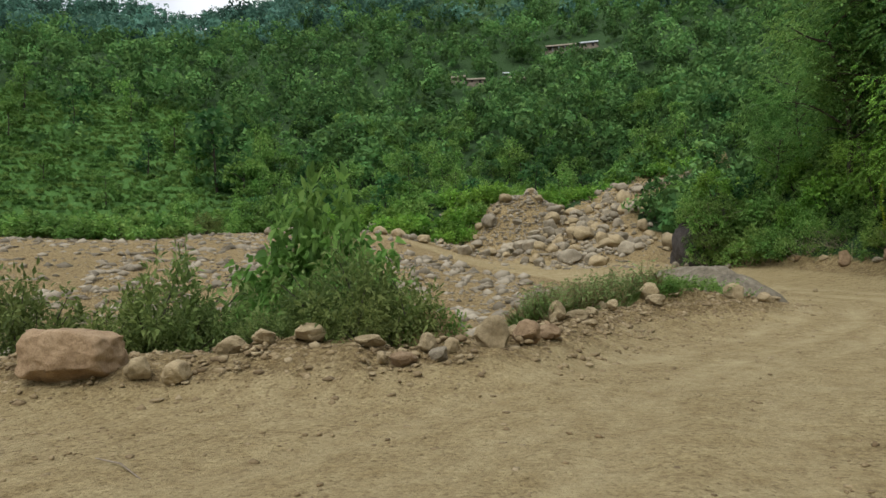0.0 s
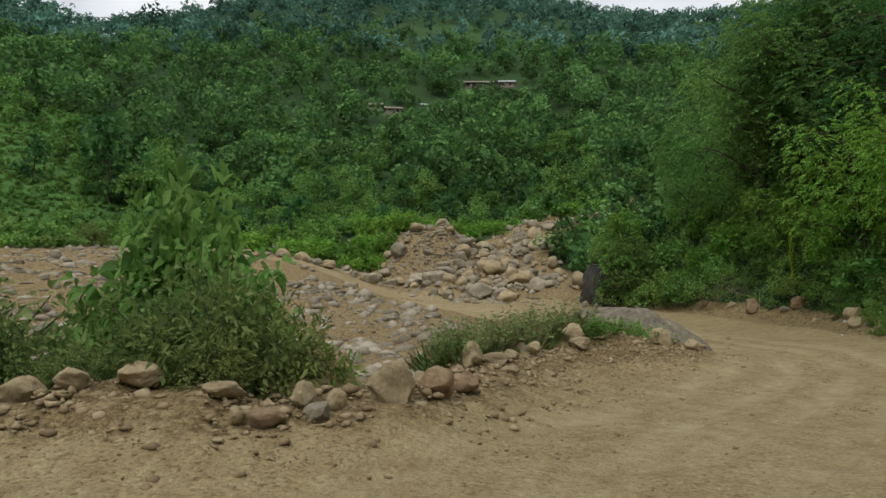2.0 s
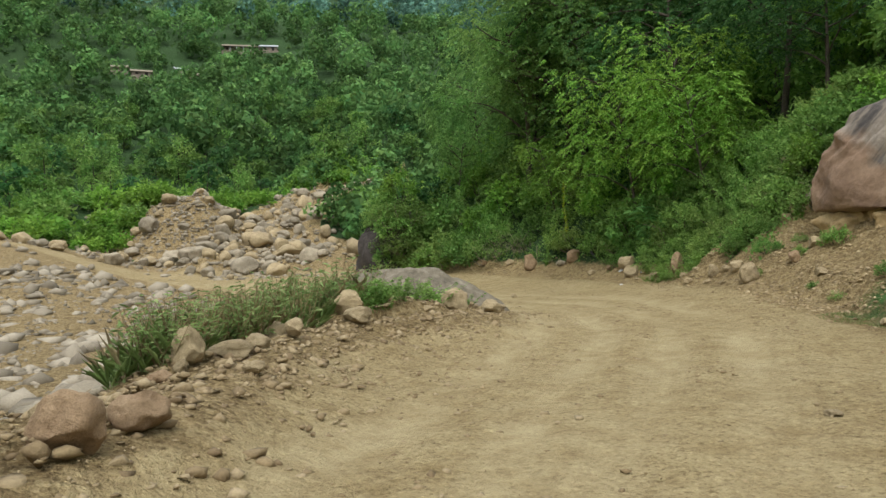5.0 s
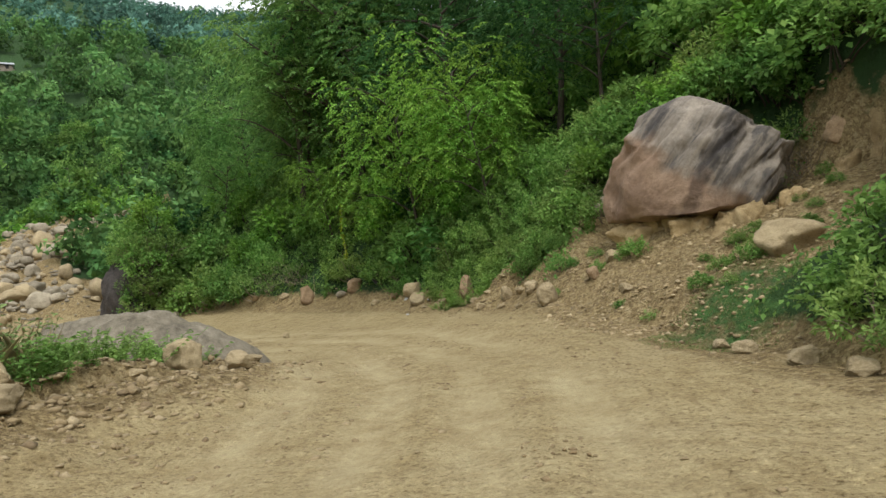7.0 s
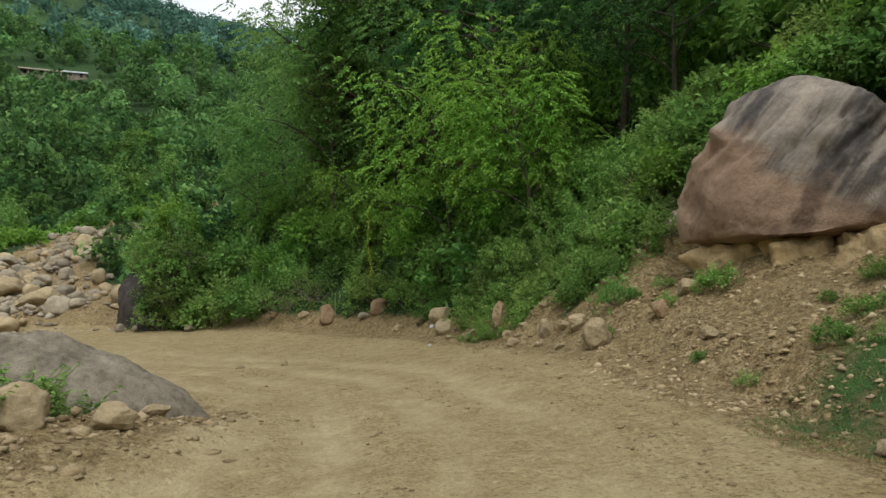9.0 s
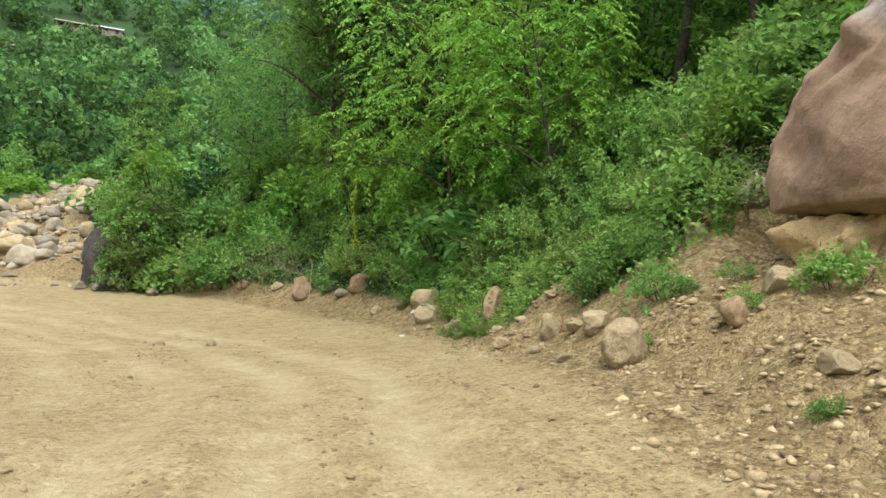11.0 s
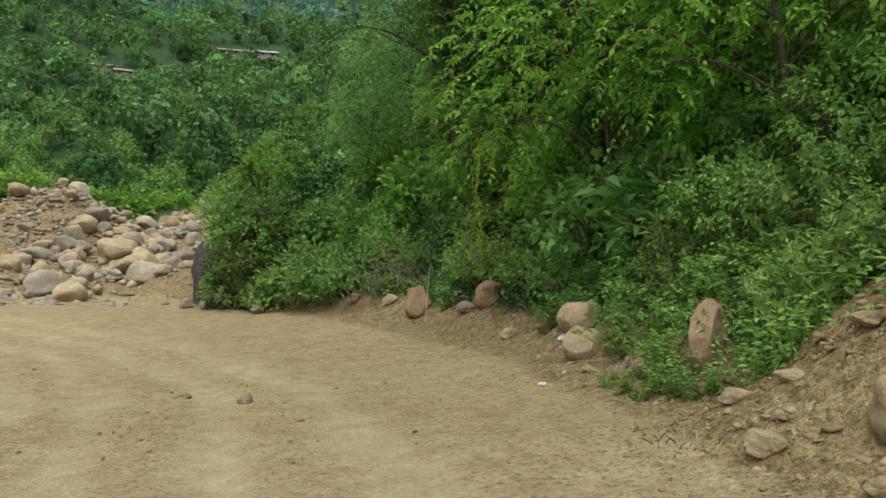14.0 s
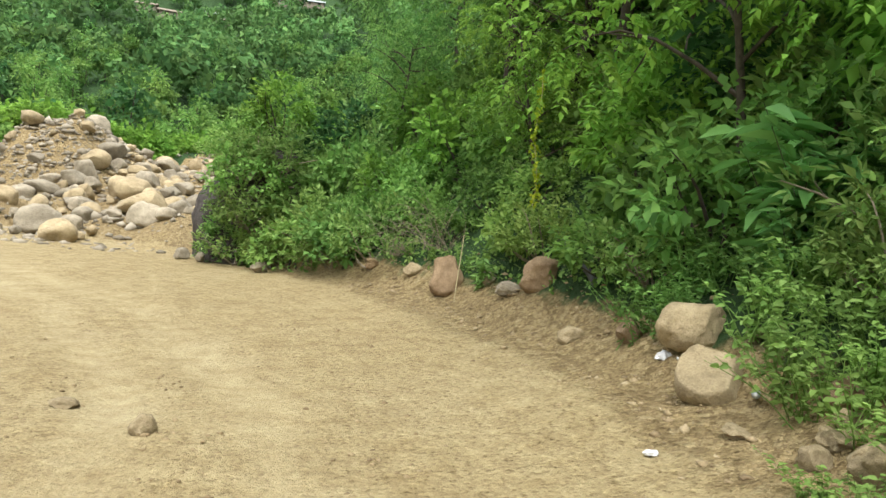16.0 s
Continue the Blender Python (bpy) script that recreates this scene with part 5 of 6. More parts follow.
for kind, x, y, s, up in [(FINE[0], 16.1, 56.3, 1.5, 0.2), (FINE[1], 16.6, 56.0, 1.5, 1.5), (SMALL[1], 16.5, 56.4, 1.5, 2.6), (FINE[0], 16.2, 56.7, 1.3, 3.6), (SMALL[0], 15.7, 57.2, 1.0, 0.9), (FINE[1], 15.6, 57.6, 1.1, 4.2), (SMALL[2], 16.3, 58.3, 1.4, 4.6), (LIME[0], 17.4, 58.4, 1.6, 4.8), (FINE[0], 17.6, 56.6, 1.7, 3.2), (SMALL[1], 16.3, 58.5, 1.25, 2.6), (FINE[0], 15.9, 59.3, 1.15, 3.3), (LIME[1], 16.9, 60.2, 1.5, 2.4), (SMALL[2], 15.75, 57.6, 1.0, 0.0), (FINE[1], 15.6, 58.0, 0.9, 1.6), (FINE[0], 16.2, 57.5, 1.0, 1.5), (FINE[1], 17.2, 58.0, 1.4, 1.2), (SMALL[0], 17.6, 59.3, 1.6, 2.0)]:
    grow(kind, x, y, s, None, 1.0, -up, "undergrowth of the slope")
# low growth that hides the feet of the trees
for kind, x, y, s in [(FINE[0], 23.4, 33.0, 1.3), (LUSH[0], 23.2, 31.6, 1.1), (SMALL[0], 24.4, 34.8, 1.3), (SMALL[2], 23.4, 36.2, 1.5), (LUSH[1], 24.6, 32.2, 1.3), (FINE[0], 25.3, 36.3, 1.7), (SMALL[0], 24.0, 38.2, 1.6), (LIME[1], 25.6, 34.0, 1.8), (FINE[1], 26.3, 32.0, 1.8), (LUSH[1], 23.0, 29.6, 1.0),
                      (LUSH[0], 24.2, 30.4, 1.2), (LUSH[0], 25.6, 30.0, 1.4), (LUSH[1], 24.4, 28.4, 1.2), (LUSH[0], 22.9, 27.6, 0.9), (DEEP[1], 26.4, 38.6, 2.0), (LIME[0], 24.8, 40.4, 1.7), (FINE[0], 22.6, 32.4, 0.8), (FINE[1], 23.0, 37.4, 1.0)]:
    grow(kind, x, y, s, None, 1.1, 0.1, "undergrowth of the slope")
for i, (x, y, s) in enumerate([(20.9, 24.9, 0.5), (21.7, 25.2, 0.6), (20.35, 25.7, 0.5), (20.8, 25.9, 0.6), (20.5, 26.0, 0.45), (22.3, 25.8, 0.8), (21.3, 26.4, 0.7), (21.9, 27.2, 0.6), (21.9, 27.9, 0.7), (21.4, 28.8, 0.7)]):
    grow((FINE[0], SMALL[1], FINE[1])[i % 3], x, y, s, None, 1.0, 0.05, "plants about the landslip")
# sparse weeds on the bare landslip
for i in range(60):
    x, y = plant_rng.uniform(16, 23), plant_rng.uniform(14.5, 26)
    if on_slip(x, y) and math.hypot(x - 21.2, y - 19.3) > 2.6 and inside(np.array([x]), np.array([y]), FOOT)[0]:
        grow(plant_rng.choice(SMALL + FINE), x, y, plant_rng.uniform(0.16, 0.34), None, 0.9, 0.02, "plants about the landslip")
# round the crown of the great boulder
for i, (x, y, s) in enumerate([(22.4, 22.1, 0.85), (22.9, 21.0, 0.9), (23.5, 20.1, 1.0), (23.7, 18.9, 0.95), (24.0, 17.8, 1.0), (24.6, 16.9, 1.0), (25.1, 18.2, 1.2), (25.0, 20.0, 1.2), (24.4, 21.8, 1.2), (23.7, 23.0, 1.1), (26.0, 17.0, 1.2), (26.3, 19.2, 1.3), (25.9, 21.1, 1.3),
                               (24.1, 17.3, 0.8), (23.9, 16.4, 0.7), (24.3, 15.8, 0.8), (24.5, 15.0, 0.8), (23.7, 18.2, 0.8), (24.4, 14.2, 0.9), (27.2, 18.0, 1.3), (27.3, 20.3, 1.4), (25.4, 15.6, 1.0), (26.6, 15.3, 1.3), (27.8, 16.4, 1.5), (24.9, 14.6, 0.9), (26.0, 13.6, 1.2), (27.6, 14.2, 1.5), (21.6, 23.4, 0.8), (22.8, 24.1, 1.0)]):
    grow((FINE[0], SMALL[1], FINE[1], LIME[0], SMALL[0])[i % 5], x, y, s, None, 0.95, 0.08, "plants about the landslip")
for i in range(26):
    a, q = radians(-52 + 5.4 * i), 1.04 + 0.1 * (i % 3)
    u, v = 5.6 * q * math.sin(a), 4.7 * q * math.cos(a)
    grow((FINE[1], SMALL[0], FINE[0], SMALL[2])[i % 4], 19.4 + 0.46 * u + 0.888 * v, 18.2 + 0.888 * u - 0.46 * v, 0.85 + 0.1 * (i % 4), None, 0.9, 0.1, "plants about the landslip")
BIGLEAF = plant("bigleaf_shrub", "shrub with long broad drooping blue-green leaves", "shrub", *leafy_herb_parts(51, 10, 1.9, 0.5, 0.17, 20, 0.5), M_BARK, M_LEAF_BLUE)
grow(BIGLEAF, 23.0, 34.6, 1.1, 0.4, 1.0)
grow(BIGLEAF, 22.7, 34.0, 0.6, 2.4, 1.0)
for x, y, s in [(20.1, 30.95, 0.4), (20.05, 30.45, 0.5), (20.25, 30.1, 0.55), (19.95, 29.95, 0.42), (20.2, 29.6, 0.55), (20.45, 30.3, 0.6), (20.55, 29.9, 0.6), (20.75, 30.5, 0.65), (20.9, 31.15, 0.5), (20.4, 29.2, 0.6), (20.1, 29.2, 0.4)]:
    grow(HERB[0], x, y, s, None, 0.75, 0.04, "herbs of the inner verge")
grow(BIGLEAF, 21.75, 42.7, 0.42, 1.0, 1.0)
# by the landslip
for kind, x, y, s in [(FINE[0], 13.3, 12.5, 0.75), (SMALL[1], 14.1, 13.0, 0.7), (FINE[1], 12.6, 11.6, 0.6), (SMALL[0], 14.8, 12.6, 0.9), (FINE[0], 13.4, 11.3, 0.8), (SMALL[2], 13.6, 10.2, 0.9), (SMALL[1], 19.2, 20.6, 0.42), (LIME[0], 23.5, 21.2, 1.3), (SMALL[0], 24.3, 18.6, 1.5), (LIME[1], 23.2, 19.9, 0.8), (SMALL[1], 24.0, 16.9, 1.2), (LIME[0], 25.6, 19.0, 1.6), (SMALL[2], 26.0, 16.0, 1.6),
                      (FINE[0], 22.6, 22.4, 0.9), (SMALL[2], 24.6, 20.6, 1.2), (LIME[1], 25.2, 16.5, 1.1), (FINE[1], 23.9, 16.9, 0.8), (LUSH[0], 19.4, 23.4, 0.42), (LUSH[1], 20.6, 24.6, 0.5), (SMALL[0], 20.9, 25.6, 0.7), (LUSH[0], 21.6, 26.4, 0.6), (LUSH[1], 18.9, 21.6, 0.3)]:
    grow(kind, x, y, s, None, 1.0, 0.05, "plants about the landslip")

# behind the outer bank
LEFT = [plant("bank_bush", "dark mixed bush with small leaves behind the bank", "bush", *bush_parts(61, 1, 0.95, 130, 20, 0.115, 0.25, 0.3, 0.4, 18), M_BARK, M_LEAF_DULL),
        plant("bank_bush", "grey-green bush with small leaves behind the bank", "bush", *bush_parts(62, 1, 0.9, 130, 22, 0.105, 0.22, 0.3, 0.4, 18), M_BARK, M_LEAF_DULL)]
for k, x, y, s, t in [(0, -7.5, 12.0, 1.2, 1.15), (1, -6.8, 11.5, 0.75, 1.0), (0, -8.3, 11.6, 0.85, 1.05), (1, -7.9, 12.9, 1.1, 1.1), (0, -10.7, 12.0, 1.1, 1.05), (1, -12.3, 12.4, 1.25, 1.1), (0, -14.6, 12.8, 1.5, 1.0), (1, -17.5, 13.5, 1.6, 1.0),
                      (1, -4.3, 11.6, 0.85, 1.0), (0, -3.5, 11.7, 1.05, 1.1), (1, -2.7, 11.9, 0.95, 1.05), (0, -3.9, 12.6, 1.15, 1.15), (1, -2.9, 12.8, 1.1, 1.1), (0, -4.7, 12.7, 0.9, 1.0), (1, -5.0, 10.8, 0.42, 0.8), (0, -3.1, 10.7, 0.5, 0.8)]:
    grow(LEFT[k], x * 0.94, y - 0.8, s * 1.18, None, t * 1.16, 0.1, "bushes behind the bank")
TALL = plant("tall_shrub", "tall shrub with large soft drooping leaves", "shrub", *bush_parts(63, 0.85, 1.1, 170, 12, 0.185, 0.31, 0.34, 0.75, 14, leaf_shape=broad_leaf_arrays), M_BARK, M_LEAF)
for x, y, s in [(-5.5, 15.8, 1.5), (-4.5, 15.6, 1.5), (-5.9, 15.4, 1.35), (-5.0, 15.2, 1.5)]:
    grow(TALL, x, y, s, None, 2.0, 0.1, "bushes behind the bank")
FERNY = plant("feathery_shrub", "low spreading shrub with bright feathery leaves", "shrub", *bush_parts(64, 1.1, 0.8, 90, 16, 0.15, 0.3, 0.5, 0.1, 16), M_BARK, M_LEAF)
for x, y, s in [(-2.0, 11.5, 0.6), (-1.7, 11.2, 0.5)]:
    grow(FERNY, x, y, s, None, 1.6, 0.05, "bushes behind the bank")
for x, y, s in [(-40.5, 89.5, 2.2)]:
    grow(LEFT[0], x, y, s, None, 1.0, 0.1, "bushes behind the bank")


def blades(name, count, spread, high, wide, mat, label, seed, lean=0.45, per=1):
    rng = np.random.default_rng(seed)
    x, y = spread(rng, count)
    z = lay(x, y)[0]
    n = len(x)
    h = rng.uniform(*high, n)
    d = np.stack([rng.normal(0, lean, n), rng.normal(0, lean, n), np.ones(n)], 1)
    v, f = leaf_arrays(np.stack([x, y, z - 0.02], 1), d, h, np.maximum(h * wide, 0.003), rng, 0.1, 0.25)
    return tagged(new(name, mesh_np(name, v, f, mat)), label, "grass", kind="stuff")


def ground_leaves(name, count, spread, size, mat, label, seed, lift=0.35):
    rng = np.random.default_rng(seed)
    x, y = spread(rng, count)
    z = lay(x, y)[0] + lift * rng.random(len(x)) ** 1.5
    d = rng.normal(0, 1, (len(x), 3)) + np.array([-0.3, -0.3, 0.2])
    s = rng.uniform(*size, len(x))
    v, f = leaf_arrays(np.stack([x, y, z], 1), d, s, s * 0.33, rng)
    return tagged(new(name, mesh_np(name, v, f, mat)), label, "undergrowth", kind="stuff")


def weedy(x, y):
    d = near_line(x, y, BANK)[0]
    wild = value_noise(x * 0.45, y * 0.45, 61) + 0.5 * value_noise(x * 1.1, y * 1.1, 62)
    return ~inside(x, y, TRACK) & (d > 0.4) & (d + wild < 3.9) & (y + wild > 14.4) & (y + wild < 25.5) & (x > 0) & ~((x > 4.9) & (y > 20.3))


blades("dry_grass", 700, box_spread(18, 21, 26, 29.4, lambda x, y: np.hypot((x - 19.1) / 0.7, (y - 27.7) / 1.1) < 1), (0.05, 0.16), 0.05, M_STRAW, "dry straw-coloured grass on the earth mound", 4, 0.7)
blades("verge_grass", 24000, box_spread(-1, 9, 14, 29, weedy), (0.2, 0.7), 0.006, M_WEED, "long thin grass standing on the verge", 14, 0.5)
blades("verge_straw", 3500, box_spread(-1, 9, 14, 29, weedy), (0.4, 1.0), 0.005, M_STRAW, "dry pale stalks among the verge weeds", 15, 0.35)
ground_leaves("verge_weeds", 22000, box_spread(-1, 9, 14, 29, weedy), (0.06, 0.13), M_WEED, "leafy green weeds crowding the verge", 6, 0.62)
WEED = [plant("verge_weed", "tall grey-green weeds with thin stalks on the verge", "weed", *leafy_herb_parts(s, 24, 1.0, 0.12, 0.17, 9, 0.34), M_STRAW, M_WEED) for s in (22, 23)]
for i in range(300):
    x, y = plant_rng.uniform(0.4, 7.4), plant_rng.uniform(14.0, 26.5)
    if weedy(np.array([x]), np.array([y]))[0]:
        grow(plant_rng.choice(WEED), x, y, plant_rng.uniform(0.9, 1.4), None, plant_rng.uniform(0.8, 1.15), 0.05, "weeds of the verge")
# herbs over the stones of the inner verge
NETTLE = [plant("green_herb", "soft green herbs with small toothed leaves", "weed", *leafy_herb_parts(s, 20, 0.75, 0.112, 0.33, 11, 0.34), M_LEAF_HERB, M_LEAF_HERB) for s in (24, 25)]
kept = []
for i in range(900):
    x, y = plant_rng.uniform(19.6, 24), plant_rng.uniform(27.8, 36)
    d = near_line(np.array([x]), np.array([y]), FOOT)[0][0]
    in_spur = inside(np.array([x]), np.array([y]), FOOT)[0]
    if (in_spur and d < 2.8 or d < 0.12 and y < 31.2) and len(kept) < 80 and all((x - a) ** 2 + (y - b) ** 2 > 0.16 for a, b in kept) and min(math.hypot(x - 20.95 + 0.5 * q, y - 29.8 + 0.86 * q) for q in (0, 0.25, 0.5)) > 0.6 and math.hypot(x - 21.8, y - 34.6) > 0.85 and math.hypot(x - 21.1, y - 33.3) > 0.85:
        kept.append((x, y))
        grow(plant_rng.choice(NETTLE), x, y, plant_rng.uniform(0.7, 1.15), None, 1.0, 0.04, "herbs of the inner verge")
for i in range(130):
    x, y = plant_rng.uniform(20.4, 24.0), plant_rng.uniform(24.6, 33)
    if inside(np.array([x]), np.array([y]), FOOT)[0] and math.hypot(x - 20.1, y - 27.3) > 1.5 and all((x - a) ** 2 + (y - b) ** 2 > 0.2 for a, b in kept):
        kept.append((x, y))
        grow(plant_rng.choice(NETTLE), x, y, plant_rng.uniform(0.9, 1.4), None, 1.0, 0.04, "herbs of the inner verge")
for x, y, s in [(7.0, 23.4, 0.75), (6.6, 23.9, 0.8), (7.5, 23.8, 0.7), (6.2, 24.3, 0.85), (7.9, 23.5, 0.55), (7.2, 22.9, 0.6), (5.3, 20.9, 0.5), (5.8, 21.3, 0.5), (6.3, 21.9, 0.5), (6.8, 22.3, 0.5), (5.6, 21.9, 0.55), (4.9, 20.7, 0.55), (7.3, 22.7, 0.4), (6.2, 22.9, 0.6), (6.9, 23.2, 0.5), (7.6, 23.4, 0.4), (5.6, 22.4, 0.65), (6.5, 23.7, 0.6), (5.8, 23.0, 0.7), (5.0, 23.0, 0.7), (4.6, 22.4, 0.7), (8.2, 23.2, 0.3), (5.2, 21.4, 0.55), (5.4, 22.8, 0.5), (6.0, 23.4, 0.45), (5.2, 24.0, 0.6)]:
    grow(HERB[0], x - 0.25, y - 0.95, s * 1.35, None, 0.9, 0.05, "weeds of the verge")
blades("turf", 15000, box_spread(13, 18, 13.4, 17.6, lambda x, y: np.exp(-((x - 15.6) / 1.9) ** 4 - ((y - 15.6) / 1.5) ** 4) > 0.4), (0.03, 0.09), 0.06, M_GRASS, "short green turf beside the track", 2, 0.6)


def slope_cover(x, y):
    d = near_line(x, y, FOOT)[0]
    return inside(x, y, FOOT) & (d > 0.5) & (d < 20) & ~(on_slip(x, y) & ((d < 5.2) | (y < 17.5)))


ground_leaves("undergrowth", 110000, box_spread(8, 45, 5, 66, slope_cover), (0.08, 0.17), M_LEAF, "low leafy undergrowth covering the slope", 3, 0.5)

# ---- woods across the valley ----


def crown_set(seed, n_trees, leaves, clump, mat_size, xs, ys, hs, ws):
    """Many small crowns in one go: clumps of leaves round each tree's middle."""
    rng = np.random.default_rng(seed)
    z = lay(xs, ys)[0]
    k = np.repeat(np.arange(len(xs)), leaves)
    d = unit(rng.normal(0, 1, (len(k), 3)))
    d[:, 2] = d[:, 2] * 0.9 + 0.1
    # each crown is made of several rounded heads
    heads = 6
    mid = unit(rng.normal(0, 1, (len(xs), heads, 3))) * rng.uniform(0.35, 0.7, (len(xs), heads, 1))
    mid[:, 0] = (0, 0, 0.5)
    c = mid[k, rng.integers(0, heads, len(k))]
    q = c + d * (0.52 * (0.75 + 0.3 * rng.random(len(k))))[:, None]
    p = np.stack([xs[k] + q[:, 0] * ws[k], ys[k] + q[:, 1] * ws[k], z[k] + hs[k] * (0.55 + 0.42 * q[:, 2])], 1)
    o = unit(np.cross(d, rng.normal(0, 1, d.shape)) + 0.3 * d)
    s = clump * rng.uniform(0.6, 1.4, len(k)) * np.sqrt(ws[k] / ws.mean())
    # three-cornered sprays that face outwards
    side = unit(np.cross(o, d + 0.45 * rng.normal(0, 1, d.shape)))
    w = s[:, None]
    v = np.stack([p - o * w * 0.5 - side * w * 0.38, p - o * w * 0.5 + side * w * 0.38, p + o * w * 0.6], 1)
    return v.reshape(-1, 3), np.arange(len(k) * 3).reshape(-1, 3)


def far_places(rng, n, r_lo, r_hi, az_lo=-48, az_hi=40, clear=0.0):
    r = np.sqrt(rng.uniform(r_lo ** 2, r_hi ** 2, n))
    az = np.radians(rng.uniform(az_lo, az_hi, n))
    x, y = r * np.sin(az), r * np.cos(az)
    keep = ~(inside(x, y, FOOT) & (r < 92)) & ~inside(x, y, TRACK)
    deg = np.degrees(az)
    field = (np.abs(deg + 33) < 10) & (r > 118) & (r < 205)
    field |= (np.abs(deg - 6) < 7) & (r > 300) & (r < 390) & (rng.random(n) < 0.6)
    keep &= ~(field & (rng.random(n) < 0.93))
    keep &= near_line(x, y, STREAM)[0] > np.where(r < 116, 7.5, 1.5)
    for hx, hy in ((4.5, 239), (6.6, 230), (-13.5, 240), (-7, 236), (22, 254), (27.5, 254), (34, 252)):
        keep &= np.hypot(x - hx, (y - hy) * 0.6) > 5.5
    return x[keep], y[keep], r[keep]


wood_rng = np.random.default_rng(77)


def woods(name, x, y, h, leaves, clump, mat, label):
    v, f = crown_set(len(x), len(x), leaves, clump, 1, x, y, h, h * wood_rng.uniform(0.34, 0.62, len(x)))
    me = mesh_np(name, v, f, mat)
    tone = np.repeat(np.clip(0.42 + 0.26 * wood_rng.normal(0, 1, len(x)) + 0.12 * value_noise(x / 40, y / 40, 3), 0, 1), leaves * 3)
    me.attributes.new("tone", "FLOAT", "POINT").data.foreach_set("value", tone.astype(np.float32))
    tagged(new(name, me), label, "woods", kind="stuff")


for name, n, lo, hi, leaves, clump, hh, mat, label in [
        ("far_woods", 3000, 285, 650, 66, 1.45, (7, 14), M_HAZED_WOODS, "dense forest on the upper mountainside, tinted blue for haze"),
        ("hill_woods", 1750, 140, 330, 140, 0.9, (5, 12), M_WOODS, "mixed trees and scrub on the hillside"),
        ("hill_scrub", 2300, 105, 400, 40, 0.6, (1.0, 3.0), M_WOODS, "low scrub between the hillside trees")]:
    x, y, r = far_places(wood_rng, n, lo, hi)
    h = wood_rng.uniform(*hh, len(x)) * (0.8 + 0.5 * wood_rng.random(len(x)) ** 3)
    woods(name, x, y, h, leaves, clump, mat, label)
# the flank of the spur above the gorge
r, az = np.sqrt(wood_rng.uniform(84 ** 2, 330 ** 2, 5000)), np.radians(wood_rng.uniform(6, 34, 5000))
x, y = r * np.sin(az), r * np.cos(az)
ok = inside(x, y, FOOT) & (near_line(x, y, STREAM)[0] > 5)
x, y = x[ok][:1100], y[ok][:1100]
woods("spur_woods", x, y, wood_rng.uniform(3.5, 9, len(x)), 110, 0.8, M_WOODS, "mixed trees on the flank of the spur above the gorge")

r, az = np.sqrt(wood_rng.uniform(80 ** 2, 215 ** 2, 5200)), np.radians(wood_rng.uniform(8, 27, 5200))
x, y = r * np.sin(az), r * np.cos(az)
ok = (near_line(x, y, STREAM)[0] > np.where(r < 116, 6.5, 1.2)) & ~inside(x, y, TRACK) & (near_line(x, y, FOOT)[0] > 1.5)
x, y = x[ok][:2300], y[ok][:2300]
woods("spur_scrub", x, y, wood_rng.uniform(1.6, 4.5, len(x)), 46, 0.6, M_WOODS, "dense scrub on both sides of the gorge")

# grass lips of the terraces
x, y = wood_rng.uniform(-150, -25, 60000), wood_rng.uniform(70, 200, 60000)
r, deg = np.hypot(x, y), np.degrees(np.arctan2(x, y))
ok = (np.abs(deg + 33) < 12) & (r > 118) & (r < 215) & ~inside(x, y, TRACK)
x, y = x[ok], y[ok]
e = 1.0
z0 = lay(x, y)[0]
steep = np.hypot(lay(x + e, y)[0] - z0, lay(x, y + e)[0] - z0)
pick = (steep > 0.75) & (wood_rng.random(len(x)) < 0.6)
x, y = x[pick], y[pick]
v, f = crown_set(5, len(x), 14, 0.6, 1, x, y, wood_rng.uniform(0.4, 0.9, len(x)), wood_rng.uniform(0.4, 0.8, len(x)))
tagged(new("terrace_grass", mesh_np("terrace_grass", v, f, M_LEAF)), "rank grass along the lips of the terraced fields", "grass", kind="stuff")

MID = [plant("hill_tree", "rounded green tree at the foot of the hillside", "tree", *tree_parts(71, 7, 2.6, 4, 34, 18, 0.6, 0.38, (0, 0), 0.12, 0.2, 1.15, 0.17, (4, 3, 3)), M_BARK, M_LEAF),
       plant("hill_tree", "dark rounded tree on the hillside", "tree", *tree_parts(72, 8, 2.7, 3, 30, 15, 0.82, 0.38, (0, 0), 0.2, 0.2, 1.2, 0.17, (4, 3, 3)), M_BARK, M_LEAF_DEEP),
       plant("hill_tree", "light feathery tree on the hillside", "tree", *tree_parts(73, 8, 2.3, 4, 34, 18, 0.6, 0.3, (0.3, 0), 0.08, 0.4, 1.2, 0.17, (4, 3, 3)), M_BARK, M_LEAF)]
SHORE = [plant("shore_bush", "bright green bush at the foot of the hillside", "bush", *bush_parts(74, 1, 0.85, 60, 10, 0.24, 0.36, 0.4, 0.3, 6), M_BARK, M_LEAF_LIME),
         plant("shore_bush", "green bush beside the river bed", "bush", *bush_parts(75, 1, 0.9, 60, 9, 0.27, 0.36, 0.4, 0.3, 6), M_BARK, M_LEAF)]
x, y, r = far_places(wood_rng, 420, 100, 190, -22, 22)
for i in range(min(len(x), 230)):
    k = 1 if wood_rng.random() < 0.25 else (2 if wood_rng.random() < 0.5 else 0)
    grow(MID[k], x[i], y[i], wood_rng.uniform(0.55, 1.05), wood_rng.uniform(0, 6.28), 1.0, 0.3, "trees below the hillside")
x, y, r = far_places(wood_rng, 500, 84, 132, -42, 16)
n = 0
